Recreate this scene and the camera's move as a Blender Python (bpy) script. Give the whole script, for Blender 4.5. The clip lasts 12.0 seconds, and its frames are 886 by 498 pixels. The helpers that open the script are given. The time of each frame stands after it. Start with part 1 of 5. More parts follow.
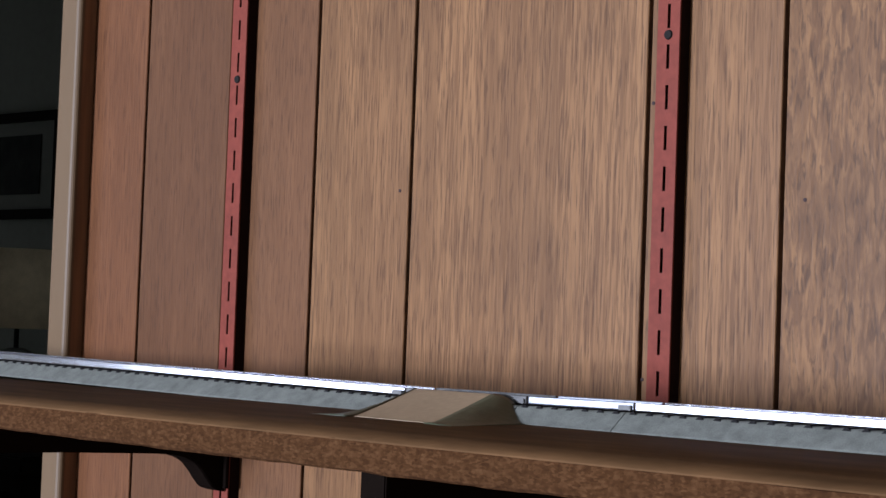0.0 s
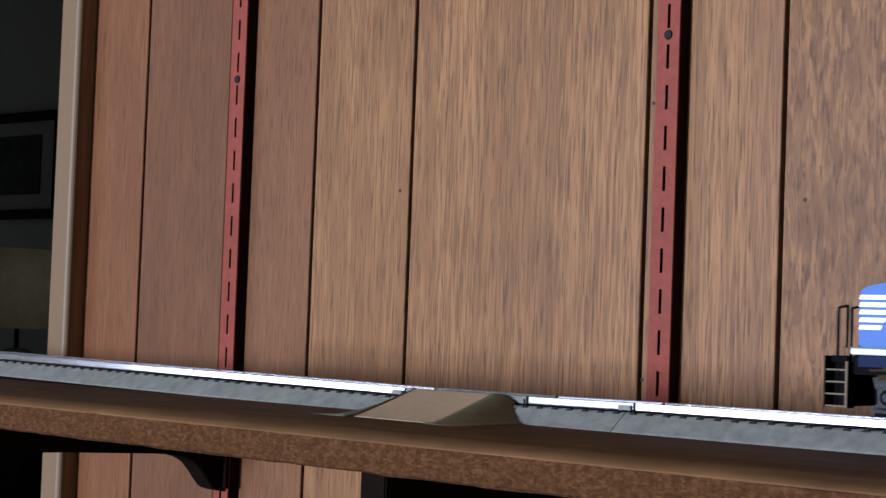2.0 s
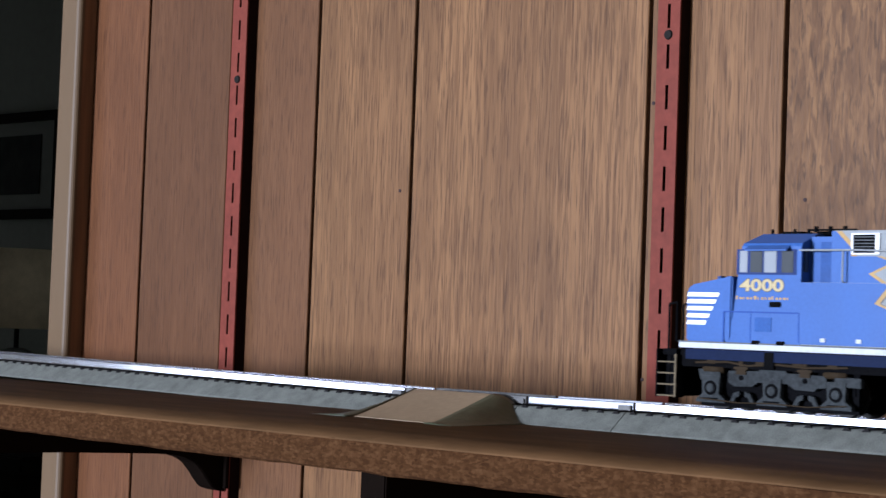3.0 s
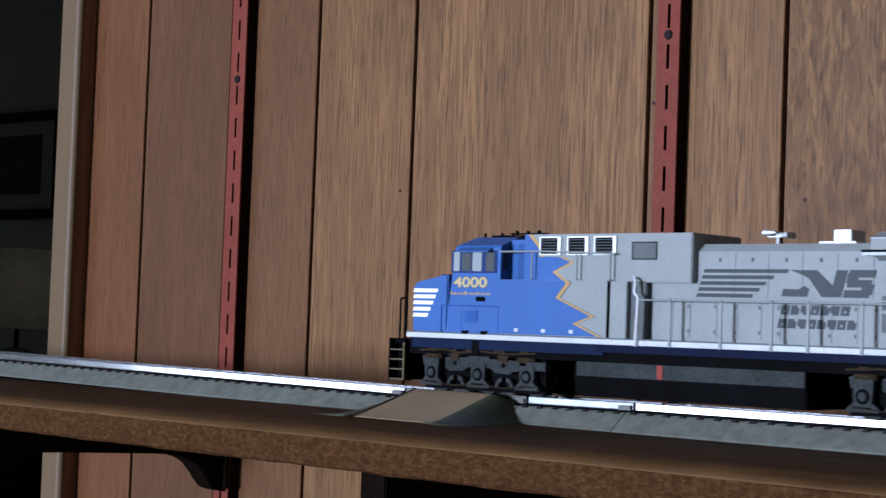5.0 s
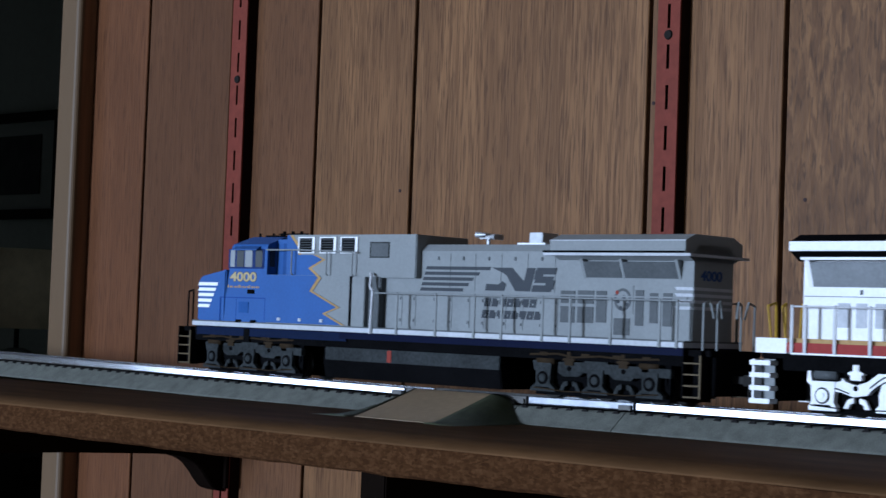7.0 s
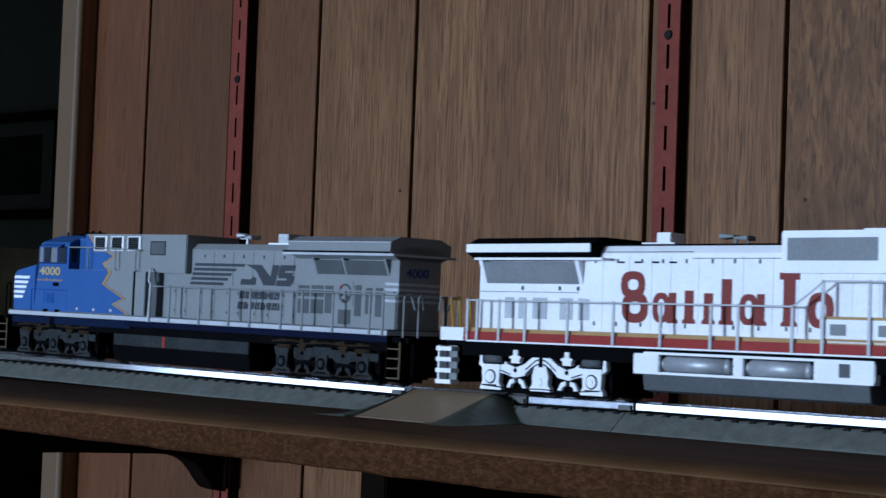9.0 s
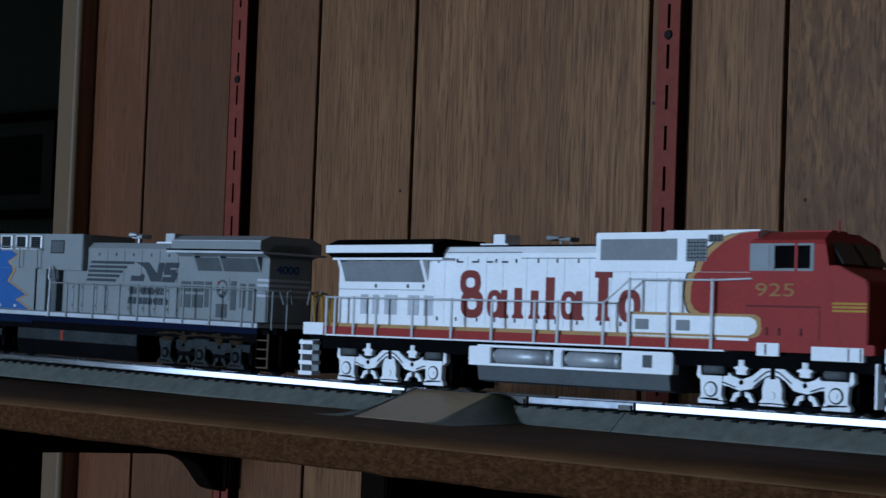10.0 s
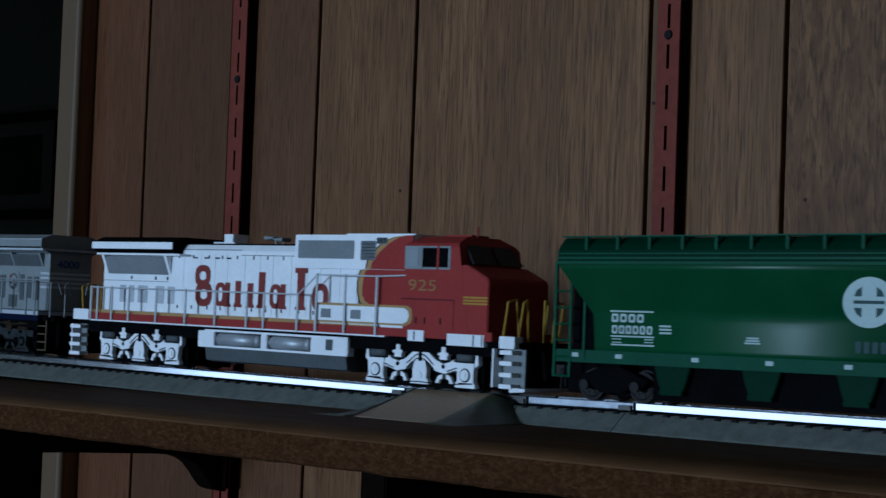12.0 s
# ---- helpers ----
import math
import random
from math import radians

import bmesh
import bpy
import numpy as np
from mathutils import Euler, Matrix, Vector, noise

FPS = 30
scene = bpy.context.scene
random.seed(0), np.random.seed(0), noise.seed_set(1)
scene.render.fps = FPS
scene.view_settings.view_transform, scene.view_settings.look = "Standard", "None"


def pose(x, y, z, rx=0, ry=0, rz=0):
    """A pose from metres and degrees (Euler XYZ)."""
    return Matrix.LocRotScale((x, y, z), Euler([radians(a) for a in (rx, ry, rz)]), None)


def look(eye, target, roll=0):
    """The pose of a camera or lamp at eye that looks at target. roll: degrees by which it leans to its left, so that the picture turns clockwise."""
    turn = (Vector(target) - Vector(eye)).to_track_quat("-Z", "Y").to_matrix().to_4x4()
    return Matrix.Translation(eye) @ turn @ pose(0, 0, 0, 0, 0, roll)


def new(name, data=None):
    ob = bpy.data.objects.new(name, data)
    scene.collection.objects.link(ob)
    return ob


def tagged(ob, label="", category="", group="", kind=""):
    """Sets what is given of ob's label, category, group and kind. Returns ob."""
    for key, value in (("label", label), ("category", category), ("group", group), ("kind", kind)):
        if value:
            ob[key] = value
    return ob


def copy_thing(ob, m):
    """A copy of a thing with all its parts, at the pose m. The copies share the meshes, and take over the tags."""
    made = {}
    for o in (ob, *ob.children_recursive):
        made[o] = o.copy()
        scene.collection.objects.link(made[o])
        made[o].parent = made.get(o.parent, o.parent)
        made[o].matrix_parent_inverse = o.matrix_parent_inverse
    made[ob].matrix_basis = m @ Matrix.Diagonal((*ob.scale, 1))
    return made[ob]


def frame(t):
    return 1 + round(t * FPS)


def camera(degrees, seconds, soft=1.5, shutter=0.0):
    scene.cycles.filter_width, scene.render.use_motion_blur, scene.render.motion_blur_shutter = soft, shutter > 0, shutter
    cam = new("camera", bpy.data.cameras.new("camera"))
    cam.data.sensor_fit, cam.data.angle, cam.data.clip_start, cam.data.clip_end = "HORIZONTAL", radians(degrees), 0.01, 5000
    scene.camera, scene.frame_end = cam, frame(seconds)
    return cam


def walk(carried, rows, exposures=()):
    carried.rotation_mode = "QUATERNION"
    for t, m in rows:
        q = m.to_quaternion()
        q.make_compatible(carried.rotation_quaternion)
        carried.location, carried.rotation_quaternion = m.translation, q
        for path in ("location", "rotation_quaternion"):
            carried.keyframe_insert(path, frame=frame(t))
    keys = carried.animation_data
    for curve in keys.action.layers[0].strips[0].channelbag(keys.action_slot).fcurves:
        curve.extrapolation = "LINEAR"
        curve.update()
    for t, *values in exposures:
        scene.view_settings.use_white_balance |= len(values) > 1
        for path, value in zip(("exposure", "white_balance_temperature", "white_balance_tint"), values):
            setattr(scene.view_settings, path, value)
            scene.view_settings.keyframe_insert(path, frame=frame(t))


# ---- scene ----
cam = camera(28.213, 12.0, soft=1.5, shutter=0.35)
EYE = (0.0, -0.48685, 0.02541)
AIM = (EYE[0] - 0.67097, EYE[1] + 0.74044, EYE[2] + 0.03941)
walk(cam, [(0.0, look(EYE, AIM, 2.11)), (12.0, look(EYE, AIM, 2.11))],
     exposures=[(0.0, 0.32, 5900, 14), (2.0, 0.32, 5900, 14), (3.0, 0.26, 5850, 13), (5.0, -0.10, 5620, 10), (6.5, -0.56, 5380, 7),
                (7.5, -0.77, 5230, 6), (9.0, -1.02, 5060, 4), (9.5, -1.14, 5010, 2), (10.0, -1.50, 4960, 0), (10.5, -1.84, 4810, -2), (12.0, -1.88, 4790, -3)])

# ---- daylight: one large window behind and to the left of the camera ----
world = bpy.data.worlds.new("world")
scene.world = world
world.use_nodes = True
wn = world.node_tree
sky = wn.nodes.new("ShaderNodeTexSky")
sky.sky_type, sky.sun_disc = "NISHITA", False
sky.sun_elevation, sky.sun_rotation = radians(35), radians(60)
wn.links.new(sky.outputs[0], wn.nodes["Background"].inputs[0])
wn.nodes["Background"].inputs[1].default_value = 0.1


def window_light(name, at, target, w, h, power, colour):
    lamp = bpy.data.lights.new(name, "AREA")
    lamp.shape, lamp.size, lamp.size_y, lamp.energy, lamp.color = "RECTANGLE", w, h, power, colour
    ob = new(name, lamp)
    ob.matrix_world = look(at, target)
    return ob


SOUTH = -4.5
WINDOWS = ((-1.3, 0.12, 0.5, 0.34, 345), (-4.25, 0.25, 3.6, 1.3, 90))   # centre x, centre z, width, height, power
for wx, wz, ww, wh, power in WINDOWS:
    window_light("window_daylight", (wx, SOUTH + 0.05, wz), (wx, 0, wz), ww, wh, power, (0.88, 0.95, 1.08))
# added fill lamp that brightens the next room; it has no window
window_light("next_room_fill", (-5.4, 1.3, 0.1), (-3.0, 1.6, 0.1), 0.7, 1.2, 3.0, (0.93, 1.0, 0.97))


# ---- materials ----
def material(name, colour, rough=0.6, metal=0.0, vary=0.12, grain=400.0, bump=0.0, dark=None, coat=0.0, stretch=(1, 1, 1), spec=0.5):
    m = bpy.data.materials.new(name)
    m.use_nodes = True
    t = m.node_tree
    b = t.nodes["Principled BSDF"]
    b.inputs["Roughness"].default_value, b.inputs["Metallic"].default_value = rough, metal
    b.inputs["Coat Weight"].default_value = coat
    b.inputs["Specular IOR Level"].default_value = spec
    co = t.nodes.new("ShaderNodeTexCoord")
    mp = t.nodes.new("ShaderNodeMapping")
    mp.inputs["Scale"].default_value = stretch
    t.links.new(co.outputs["Object"], mp.inputs[0])
    n1, n2 = t.nodes.new("ShaderNodeTexNoise"), t.nodes.new("ShaderNodeTexNoise")
    n1.inputs["Scale"].default_value, n2.inputs["Scale"].default_value = grain, grain / 12
    n1.inputs["Detail"].default_value, n2.inputs["Detail"].default_value = 4, 3
    add = t.nodes.new("ShaderNodeMath")
    add.operation = "ADD"
    for n, i in ((n1, 0), (n2, 1)):
        t.links.new(mp.outputs[0], n.inputs[0])
        t.links.new(n.outputs[0], add.inputs[i])
    ramp = t.nodes.new("ShaderNodeMapRange")
    ramp.inputs[1].default_value, ramp.inputs[2].default_value = 0.7, 1.3
    t.links.new(add.outputs[0], ramp.inputs[0])
    mix = t.nodes.new("ShaderNodeMix")
    mix.data_type = "RGBA"
    lo = dark or [c * (1 - vary * 2) for c in colour]
    mix.inputs[6].default_value = (*lo, 1)
    mix.inputs[7].default_value = (*[min(1, c * (1 + (0 if dark else vary))) for c in colour], 1)
    t.links.new(ramp.outputs[0], mix.inputs[0])
    t.links.new(mix.outputs[2], b.inputs["Base Color"])
    rr = t.nodes.new("ShaderNodeMapRange")
    rr.inputs[3].default_value, rr.inputs[4].default_value = max(0.03, rough - 0.08), min(1, rough + 0.08)
    t.links.new(n2.outputs[0], rr.inputs[0])
    t.links.new(rr.outputs[0], b.inputs["Roughness"])
    if bump:
        bp = t.nodes.new("ShaderNodeBump")
        bp.inputs["Strength"].default_value, bp.inputs["Distance"].default_value = bump, 0.0006
        t.links.new(n1.outputs[0], bp.inputs["Height"])
        t.links.new(bp.outputs[0], b.inputs["Normal"])
    return m


def plank_material(name, light, mid, deep, figure=4.0, wild=0.25, coarse=1.0):
    """Printed hardwood panelling: long soft streaks, short open-pore flecks, a slow drift of tone."""
    m = bpy.data.materials.new(name)
    m.use_nodes = True
    t = m.node_tree
    b = t.nodes["Principled BSDF"]
    b.inputs["Roughness"].default_value = 0.5
    b.inputs["Specular IOR Level"].default_value = 0.15
    geo, info = t.nodes.new("ShaderNodeNewGeometry"), t.nodes.new("ShaderNodeObjectInfo")
    shift = t.nodes.new("ShaderNodeVectorMath")
    shift.operation = "MULTIPLY_ADD"
    comb = t.nodes.new("ShaderNodeCombineXYZ")
    for i in range(3):
        t.links.new(info.outputs["Random"], comb.inputs[i])
    shift.inputs[1].default_value = (7, 3, 11)
    t.links.new(comb.outputs[0], shift.inputs[0])
    t.links.new(geo.outputs["Position"], shift.inputs[2])

    def streak(scale, detail, sx, sz, distort=0.0):
        mp, n = t.nodes.new("ShaderNodeMapping"), t.nodes.new("ShaderNodeTexNoise")
        mp.inputs["Scale"].default_value = (sx, 1, sz)
        n.inputs["Scale"].default_value, n.inputs["Detail"].default_value, n.inputs["Distortion"].default_value = scale, detail, distort
        t.links.new(shift.outputs[0], mp.inputs[0])
        t.links.new(mp.outputs[0], n.inputs[0])
        return n.outputs[0]

    def span(v, a, c, lo=0.0, hi=1.0):
        r = t.nodes.new("ShaderNodeMapRange")
        r.inputs[1].default_value, r.inputs[2].default_value, r.inputs[3].default_value, r.inputs[4].default_value = a, c, lo, hi
        t.links.new(v, r.inputs[0])
        return r.outputs[0]

    def blend(f, a, c):
        x = t.nodes.new("ShaderNodeMix")
        x.data_type = "RGBA"
        t.links.new(f, x.inputs[0])
        for v, i in ((a, 6), (c, 7)):
            if isinstance(v, tuple):
                x.inputs[i].default_value = (*v, 1)
            else:
                t.links.new(v, x.inputs[i])
        return x.outputs[2]

    fine = streak(1, 5, 560 * coarse, 20 + figure * 1.1, 0.2 + wild * 0.3)
    fleck = streak(1, 4, 760 * coarse, 42 + figure * 1.2, 0.15 + wild * 0.3)
    band = streak(1, 4, 70, figure, wild)
    slow = streak(1, 4, 16, 7, 0.5)
    own = span(info.outputs["Random"], 0.0, 1.0, 0.0, 0.3)
    c0 = blend(own, light, mid)
    c1 = blend(span(fine, 0.4, 0.58), mid, c0)
    c2 = blend(span(band, 0.42, 0.64, 0.0, 0.75), c1, mid)
    c3 = blend(span(fleck, 0.53, 0.67, 0.0, 0.6), c2, deep)
    c4 = blend(span(slow, 0.42, 0.72, 0.0, 0.3), c3, deep)
    t.links.new(c4, b.inputs["Base Color"])
    bp = t.nodes.new("ShaderNodeBump")
    bp.inputs["Strength"].default_value, bp.inputs["Distance"].default_value = 0.4, 0.0006
    t.links.new(fleck, bp.inputs["Height"])
    t.links.new(bp.outputs[0], b.inputs["Normal"])
    return m


def chip_material(name):
    """Raw particle board: pressed chips of many browns."""
    m = material(name, (0.3, 0.14, 0.06), 0.9, grain=260, bump=0.6, spec=0.03)
    t = m.node_tree
    b = t.nodes["Principled BSDF"]
    co, v = t.nodes.new("ShaderNodeTexCoord"), t.nodes.new("ShaderNodeTexVoronoi")
    mp = t.nodes.new("ShaderNodeMapping")
    mp.inputs["Scale"].default_value = (700, 1400, 1500)
    n = t.nodes.new("ShaderNodeTexNoise")
    n.inputs["Scale"].default_value, n.inputs["Detail"].default_value = 420, 6
    r = t.nodes.new("ShaderNodeValToRGB")
    e = r.color_ramp.elements
    e[0].position, e[0].color = 0.25, (0.028, 0.0122, 0.0052, 1)
    e[1].position, e[1].color = 0.86, (0.082, 0.039, 0.0165, 1)
    k = e.new(0.5)
    k.color = (0.042, 0.018, 0.0072, 1)
    add = t.nodes.new("ShaderNodeMath")
    add.operation = "MULTIPLY_ADD"
    add.inputs[1].default_value = 0.3
    sep = t.nodes.new("ShaderNodeSeparateColor")
    t.links.new(co.outputs["Object"], mp.inputs[0])
    t.links.new(mp.outputs[0], v.inputs[0])
    v.inputs["Scale"].default_value = 1.0
    t.links.new(co.outputs["Object"], n.inputs[0])
    t.links.new(v.outputs["Color"], sep.inputs[0])
    t.links.new(sep.outputs[0], add.inputs[0])
    sc = t.nodes.new("ShaderNodeMath")
    sc.operation = "MULTIPLY"
    sc.inputs[1].default_value = 0.75
    t.links.new(n.outputs[0], sc.inputs[0])
    t.links.new(sc.outputs[0], add.inputs[2])
    t.links.new(add.outputs[0], r.inputs[0])
    t.links.new(r.outputs[0], b.inputs["Base Color"])
    return m


PLANK = plank_material("oak_panelling", (0.212, 0.107, 0.0443), (0.129, 0.0615, 0.0249), (0.045, 0.0203, 0.00859))
PLANK_BROWN = plank_material("brown_panelling", (0.142, 0.064, 0.0272), (0.104, 0.0455, 0.0187), (0.042, 0.0182, 0.0076), 7, 0.5)
PLANK_DUSK = plank_material("dull_reddish_panelling", (0.108, 0.0469, 0.0201), (0.0859, 0.0362, 0.0149), (0.0475, 0.019, 0.00791), 9, 0.6)
PLANK_RED = plank_material("reddish_panelling", (0.134, 0.0537, 0.0217), (0.102, 0.0398, 0.0158), (0.0544, 0.0212, 0.00859))
PLANK_FIG = plank_material("figured_panelling", (0.192, 0.0958, 0.038), (0.105, 0.0488, 0.019), (0.0338, 0.0149, 0.00588), 30, 1.4, 0.55)
GROOVE = material("dark_groove_paint", (0.035, 0.022, 0.015), 0.7, grain=60)
CHIP = chip_material("particle_board")
SHELF_TOP = material("brown_shelf_varnish", (0.1, 0.052, 0.022), 0.75, spec=0.05, grain=90, vary=0.25, bump=0.15, stretch=(0.3, 1, 1))
RED_STEEL = material("red_painted_steel", (0.15, 0.033, 0.021), 0.6, grain=200, vary=0.1, spec=0.12)
# near-black instead of red: the shade on the channel's sides is painted in
FLANGE_SHADE = material("flange_shade_paint", (0.012, 0.005, 0.004), 0.8, spec=0.05)
SLOT_DARK = material("slot_shadow_paint", (0.02, 0.006, 0.005), 0.8)
SCREW = material("screw_steel", (0.012, 0.01, 0.009), 0.7, spec=0.1)
TRIM_CREAM = material("cream_paint", (0.112, 0.069, 0.035), 0.5, spec=0.25, grain=30, vary=0.06, stretch=(1, 1, 0.1))
TRIM_BROWN = material("brown_stain", (0.2, 0.09, 0.035), 0.6, grain=60, vary=0.2, stretch=(4, 4, 0.2))
DARK_WOOD = material("dark_stained_wood", (0.005, 0.003, 0.002), 0.85, spec=0.03, grain=80, vary=0.2, stretch=(1, 0.2, 1))
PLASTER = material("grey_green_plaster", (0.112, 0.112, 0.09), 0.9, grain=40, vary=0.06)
PLASTER_W = material("off_white_plaster", (0.3, 0.28, 0.25), 0.9, grain=40, vary=0.06)
CARPET = material("brown_carpet", (0.12, 0.09, 0.07), 0.95, grain=300, vary=0.3, bump=0.5)
BALLAST = material("grey_speckled_ballast", (0.15, 0.153, 0.134), 0.8, spec=0.05, grain=2600, bump=0.35, dark=(0.09, 0.092, 0.08))
TIE = material("black_plastic_tie", (0.012, 0.011, 0.011), 0.8, grain=300, vary=0.3, spec=0.05)
NICKEL = material("nickel_silver_rail", (0.8, 0.8, 0.84), 0.13, metal=1.0, grain=120, vary=0.06)
NICKEL_DULL = material("dull_nickel_rail", (0.3, 0.31, 0.34), 0.45, metal=1.0, grain=300, vary=0.15)
NICKEL_OLD = material("worn_rail_joiner", (0.1, 0.095, 0.09), 0.6, metal=0.0, grain=300, vary=0.3)
TAN_ROAD = material("tan_plastic_road", (0.3, 0.215, 0.13), 0.55, grain=400, vary=0.08, bump=0.15)
GREEN_BANK = material("olive_green_plastic_bank", (0.04, 0.045, 0.022), 0.5, grain=300, vary=0.2, bump=0.4)


# ---- mesh helpers ----
def box(bm, x0, x1, y0, y1, z0, z1, bevel=0.0):
    vs = bmesh.ops.create_cube(bm, size=1.0)["verts"]
    for v in vs:
        v.co = Vector(((x0 + x1) / 2 + v.co.x * (x1 - x0), (y0 + y1) / 2 + v.co.y * (y1 - y0), (z0 + z1) / 2 + v.co.z * (z1 - z0)))
    if bevel:
        bmesh.ops.bevel(bm, geom=list({e for v in vs for e in v.link_edges}), offset=bevel, segments=2, affect="EDGES", clamp_overlap=True)
    return bm


def prism(bm, pts, a, b, axis="y", bevel=0.0):
    """A polygon drawn in the two other axes, drawn out from a to b along axis."""
    def put(p, d):
        return {"y": (p[0], d, p[1]), "x": (d, p[0], p[1]), "z": (p[0], p[1], d)}[axis]
    v0 = [bm.verts.new(put(p, a)) for p in pts]
    v1 = [bm.verts.new(put(p, b)) for p in pts]
    fs = [bm.faces.new(v0), bm.faces.new(v1)]
    for i in range(len(pts)):
        j = (i + 1) % len(pts)
        fs.append(bm.faces.new((v0[i], v0[j], v1[j], v1[i])))
    bmesh.ops.recalc_face_normals(bm, faces=fs)
    if bevel:
        bmesh.ops.bevel(bm, geom=list({e for f in fs for e in f.edges}), offset=bevel, segments=2, affect="EDGES", clamp_overlap=True)
    return bm


def rod(bm, p, q, r, n=8, r2=None):
    p, q = Vector(p), Vector(q)
    d = q - p
    m = Matrix.Translation((p + q) / 2) @ d.to_track_quat("Z", "Y").to_matrix().to_4x4()
    bmesh.ops.create_cone(bm, cap_ends=True, segments=n, radius1=r, radius2=r if r2 is None else r2, depth=d.length, matrix=m)
    return bm


def wire(bm, pts, r, n=6):
    for p, q in zip(pts, pts[1:]):
        rod(bm, p, q, r, n)
    return bm


def mesh_of(name, bm, mat, smooth=False):
    me = bpy.data.meshes.new(name)
    bm.to_mesh(me)
    bm.free()
    me.materials.append(mat)
    if smooth:
        for p in me.polygons:
            p.use_smooth = True
    return me


def part(name, bm, mat, parent, label="", smooth=False):
    """Links a bmesh, or a mesh made before, as one object under a thing or a part."""
    ob = new(name, bm if isinstance(bm, bpy.types.Mesh) else mesh_of(name, bm, mat, smooth))
    ob.parent = parent
    if label:
        tagged(ob, label)
    return ob


def thing(name, label, category, at=(0, 0, 0), group=""):
    ob = new(name)
    ob.empty_display_size = 0.02
    ob.location = at
    return tagged(ob, label, category, group)


def setting(name, bm, mat, label, category, kind="structure"):
    return tagged(new(name, mesh_of(name, bm, mat)), label, category, kind=kind)


B = bmesh.new

# ---- room shell ----
WY = 0.412
FLOOR, CEIL = -1.25, 1.2
WEST = -6.6
setting("floor", box(B(), WEST - 0.1, 2.4, SOUTH - 0.2, 2.5, FLOOR - 0.1, FLOOR), CARPET, "brown carpeted floor of the room", "floor")
setting("ceiling", box(B(), WEST - 0.1, 2.4, SOUTH - 0.2, 2.5, CEIL, CEIL + 0.1), PLASTER_W, "plain off-white ceiling", "ceiling")
wall_n = setting("wall_north", box(B(), -1.233, 2.4, WY + 0.006, WY + 0.13, FLOOR, CEIL), GROOVE, "wood-panelled wall with dark grooves", "wall")
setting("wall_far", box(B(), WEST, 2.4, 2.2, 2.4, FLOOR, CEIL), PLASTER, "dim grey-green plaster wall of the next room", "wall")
setting("wall_east", box(B(), 2.3, 2.4, SOUTH, 2.2, FLOOR, CEIL), PLASTER_W, "plain wall", "wall")
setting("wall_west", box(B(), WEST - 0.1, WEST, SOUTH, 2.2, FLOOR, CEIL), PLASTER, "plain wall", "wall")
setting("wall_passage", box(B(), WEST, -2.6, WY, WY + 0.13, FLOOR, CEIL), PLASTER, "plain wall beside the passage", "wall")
bm = B()
edge = WEST
for wx, wz, ww, wh, power in sorted(WINDOWS):
    box(bm, edge, wx - ww / 2, SOUTH - 0.15, SOUTH, FLOOR, CEIL)
    box(bm, wx - ww / 2, wx + ww / 2, SOUTH - 0.15, SOUTH, FLOOR, wz - wh / 2)
    box(bm, wx - ww / 2, wx + ww / 2, SOUTH - 0.15, SOUTH, wz + wh / 2, CEIL)
    edge = wx + ww / 2
box(bm, edge, 2.3, SOUTH - 0.15, SOUTH, FLOOR, CEIL)
setting("wall_south", bm, PLASTER_W, "plain wall with two window openings", "wall")
for i, (wx, wz, ww, wh, power) in enumerate(WINDOWS):
    bm = B()
    for x0, x1, z0, z1 in ((-ww / 2, 0.04 - ww / 2, -wh / 2, wh / 2), (ww / 2 - 0.04, ww / 2, -wh / 2, wh / 2), (0.04 - ww / 2, ww / 2 - 0.04, -wh / 2, 0.04 - wh / 2), (0.04 - ww / 2, ww / 2 - 0.04, wh / 2 - 0.04, wh / 2)):
        box(bm, wx + x0, wx + x1, SOUTH - 0.1, SOUTH - 0.02, wz + z0, wz + z1)
    setting("window_%d" % (i + 1), bm, TRIM_CREAM, "cream painted frame of a window", "window")

# panelling: boards of two widths between dark grooves
EDGES = [-1.2222, -1.1474, -1.0438, -0.9459, -0.8474, -0.6458, -0.5476, -0.346, -0.246, -0.044, 0.056, 0.258, 0.36, 0.56, 0.66, 0.86, 1.0, 1.2, 1.6, 2.0, 2.4]
for i, (x0, x1) in enumerate(zip(EDGES, EDGES[1:])):
    g = 0.0016
    bm = prism(B(), [(x0 + g, WY + 0.0062), (x0 + g, WY + 0.0006), (x0 + g + 0.0004, WY), (x1 - g - 0.0004, WY), (x1 - g, WY + 0.0006), (x1 - g, WY + 0.0062)], FLOOR + 0.002, CEIL - 0.002, "z")
    part("plank", bm, PLANK_RED if i == 0 else PLANK_DUSK if i == 1 else PLANK_BROWN if i == 2 else PLANK_FIG if i >= 6 else PLANK, wall_n)

NAIL = mesh_of("nail", rod(B(), (0, 0.001, 0), (0, -0.0004, 0), 0.0012, 8), SLOT_DARK)
for x, z in ((-0.8575, 0.1144), (-0.5318, 0.1021), (-0.6415, 0.1646), (-0.6435, -0.0079)):
    n = new("nail", NAIL)
    n.parent = wall_n
    n.location = (x, WY, z)

# casing at the end of the panelling
casing = thing("door_casing", "cream painted door casing with a brown stained side", "door trim", (-1.2262, 0.392, 0))
part("face_board", prism(B(), [(-0.0143, 0), (-0.0143, 0.006), (0.009, 0.006), (0.009, 0.0032), (0.0084, 0.0018), (0.0072, 0.0007), (0.0056, 0.0001), (0.0046, 0)], FLOOR, CEIL, "z"), TRIM_CREAM, casing)
part("jamb", box(B(), -0.0138, 0.006, 0.006, 0.15, FLOOR, CEIL), TRIM_BROWN, casing, "brown stained jamb")


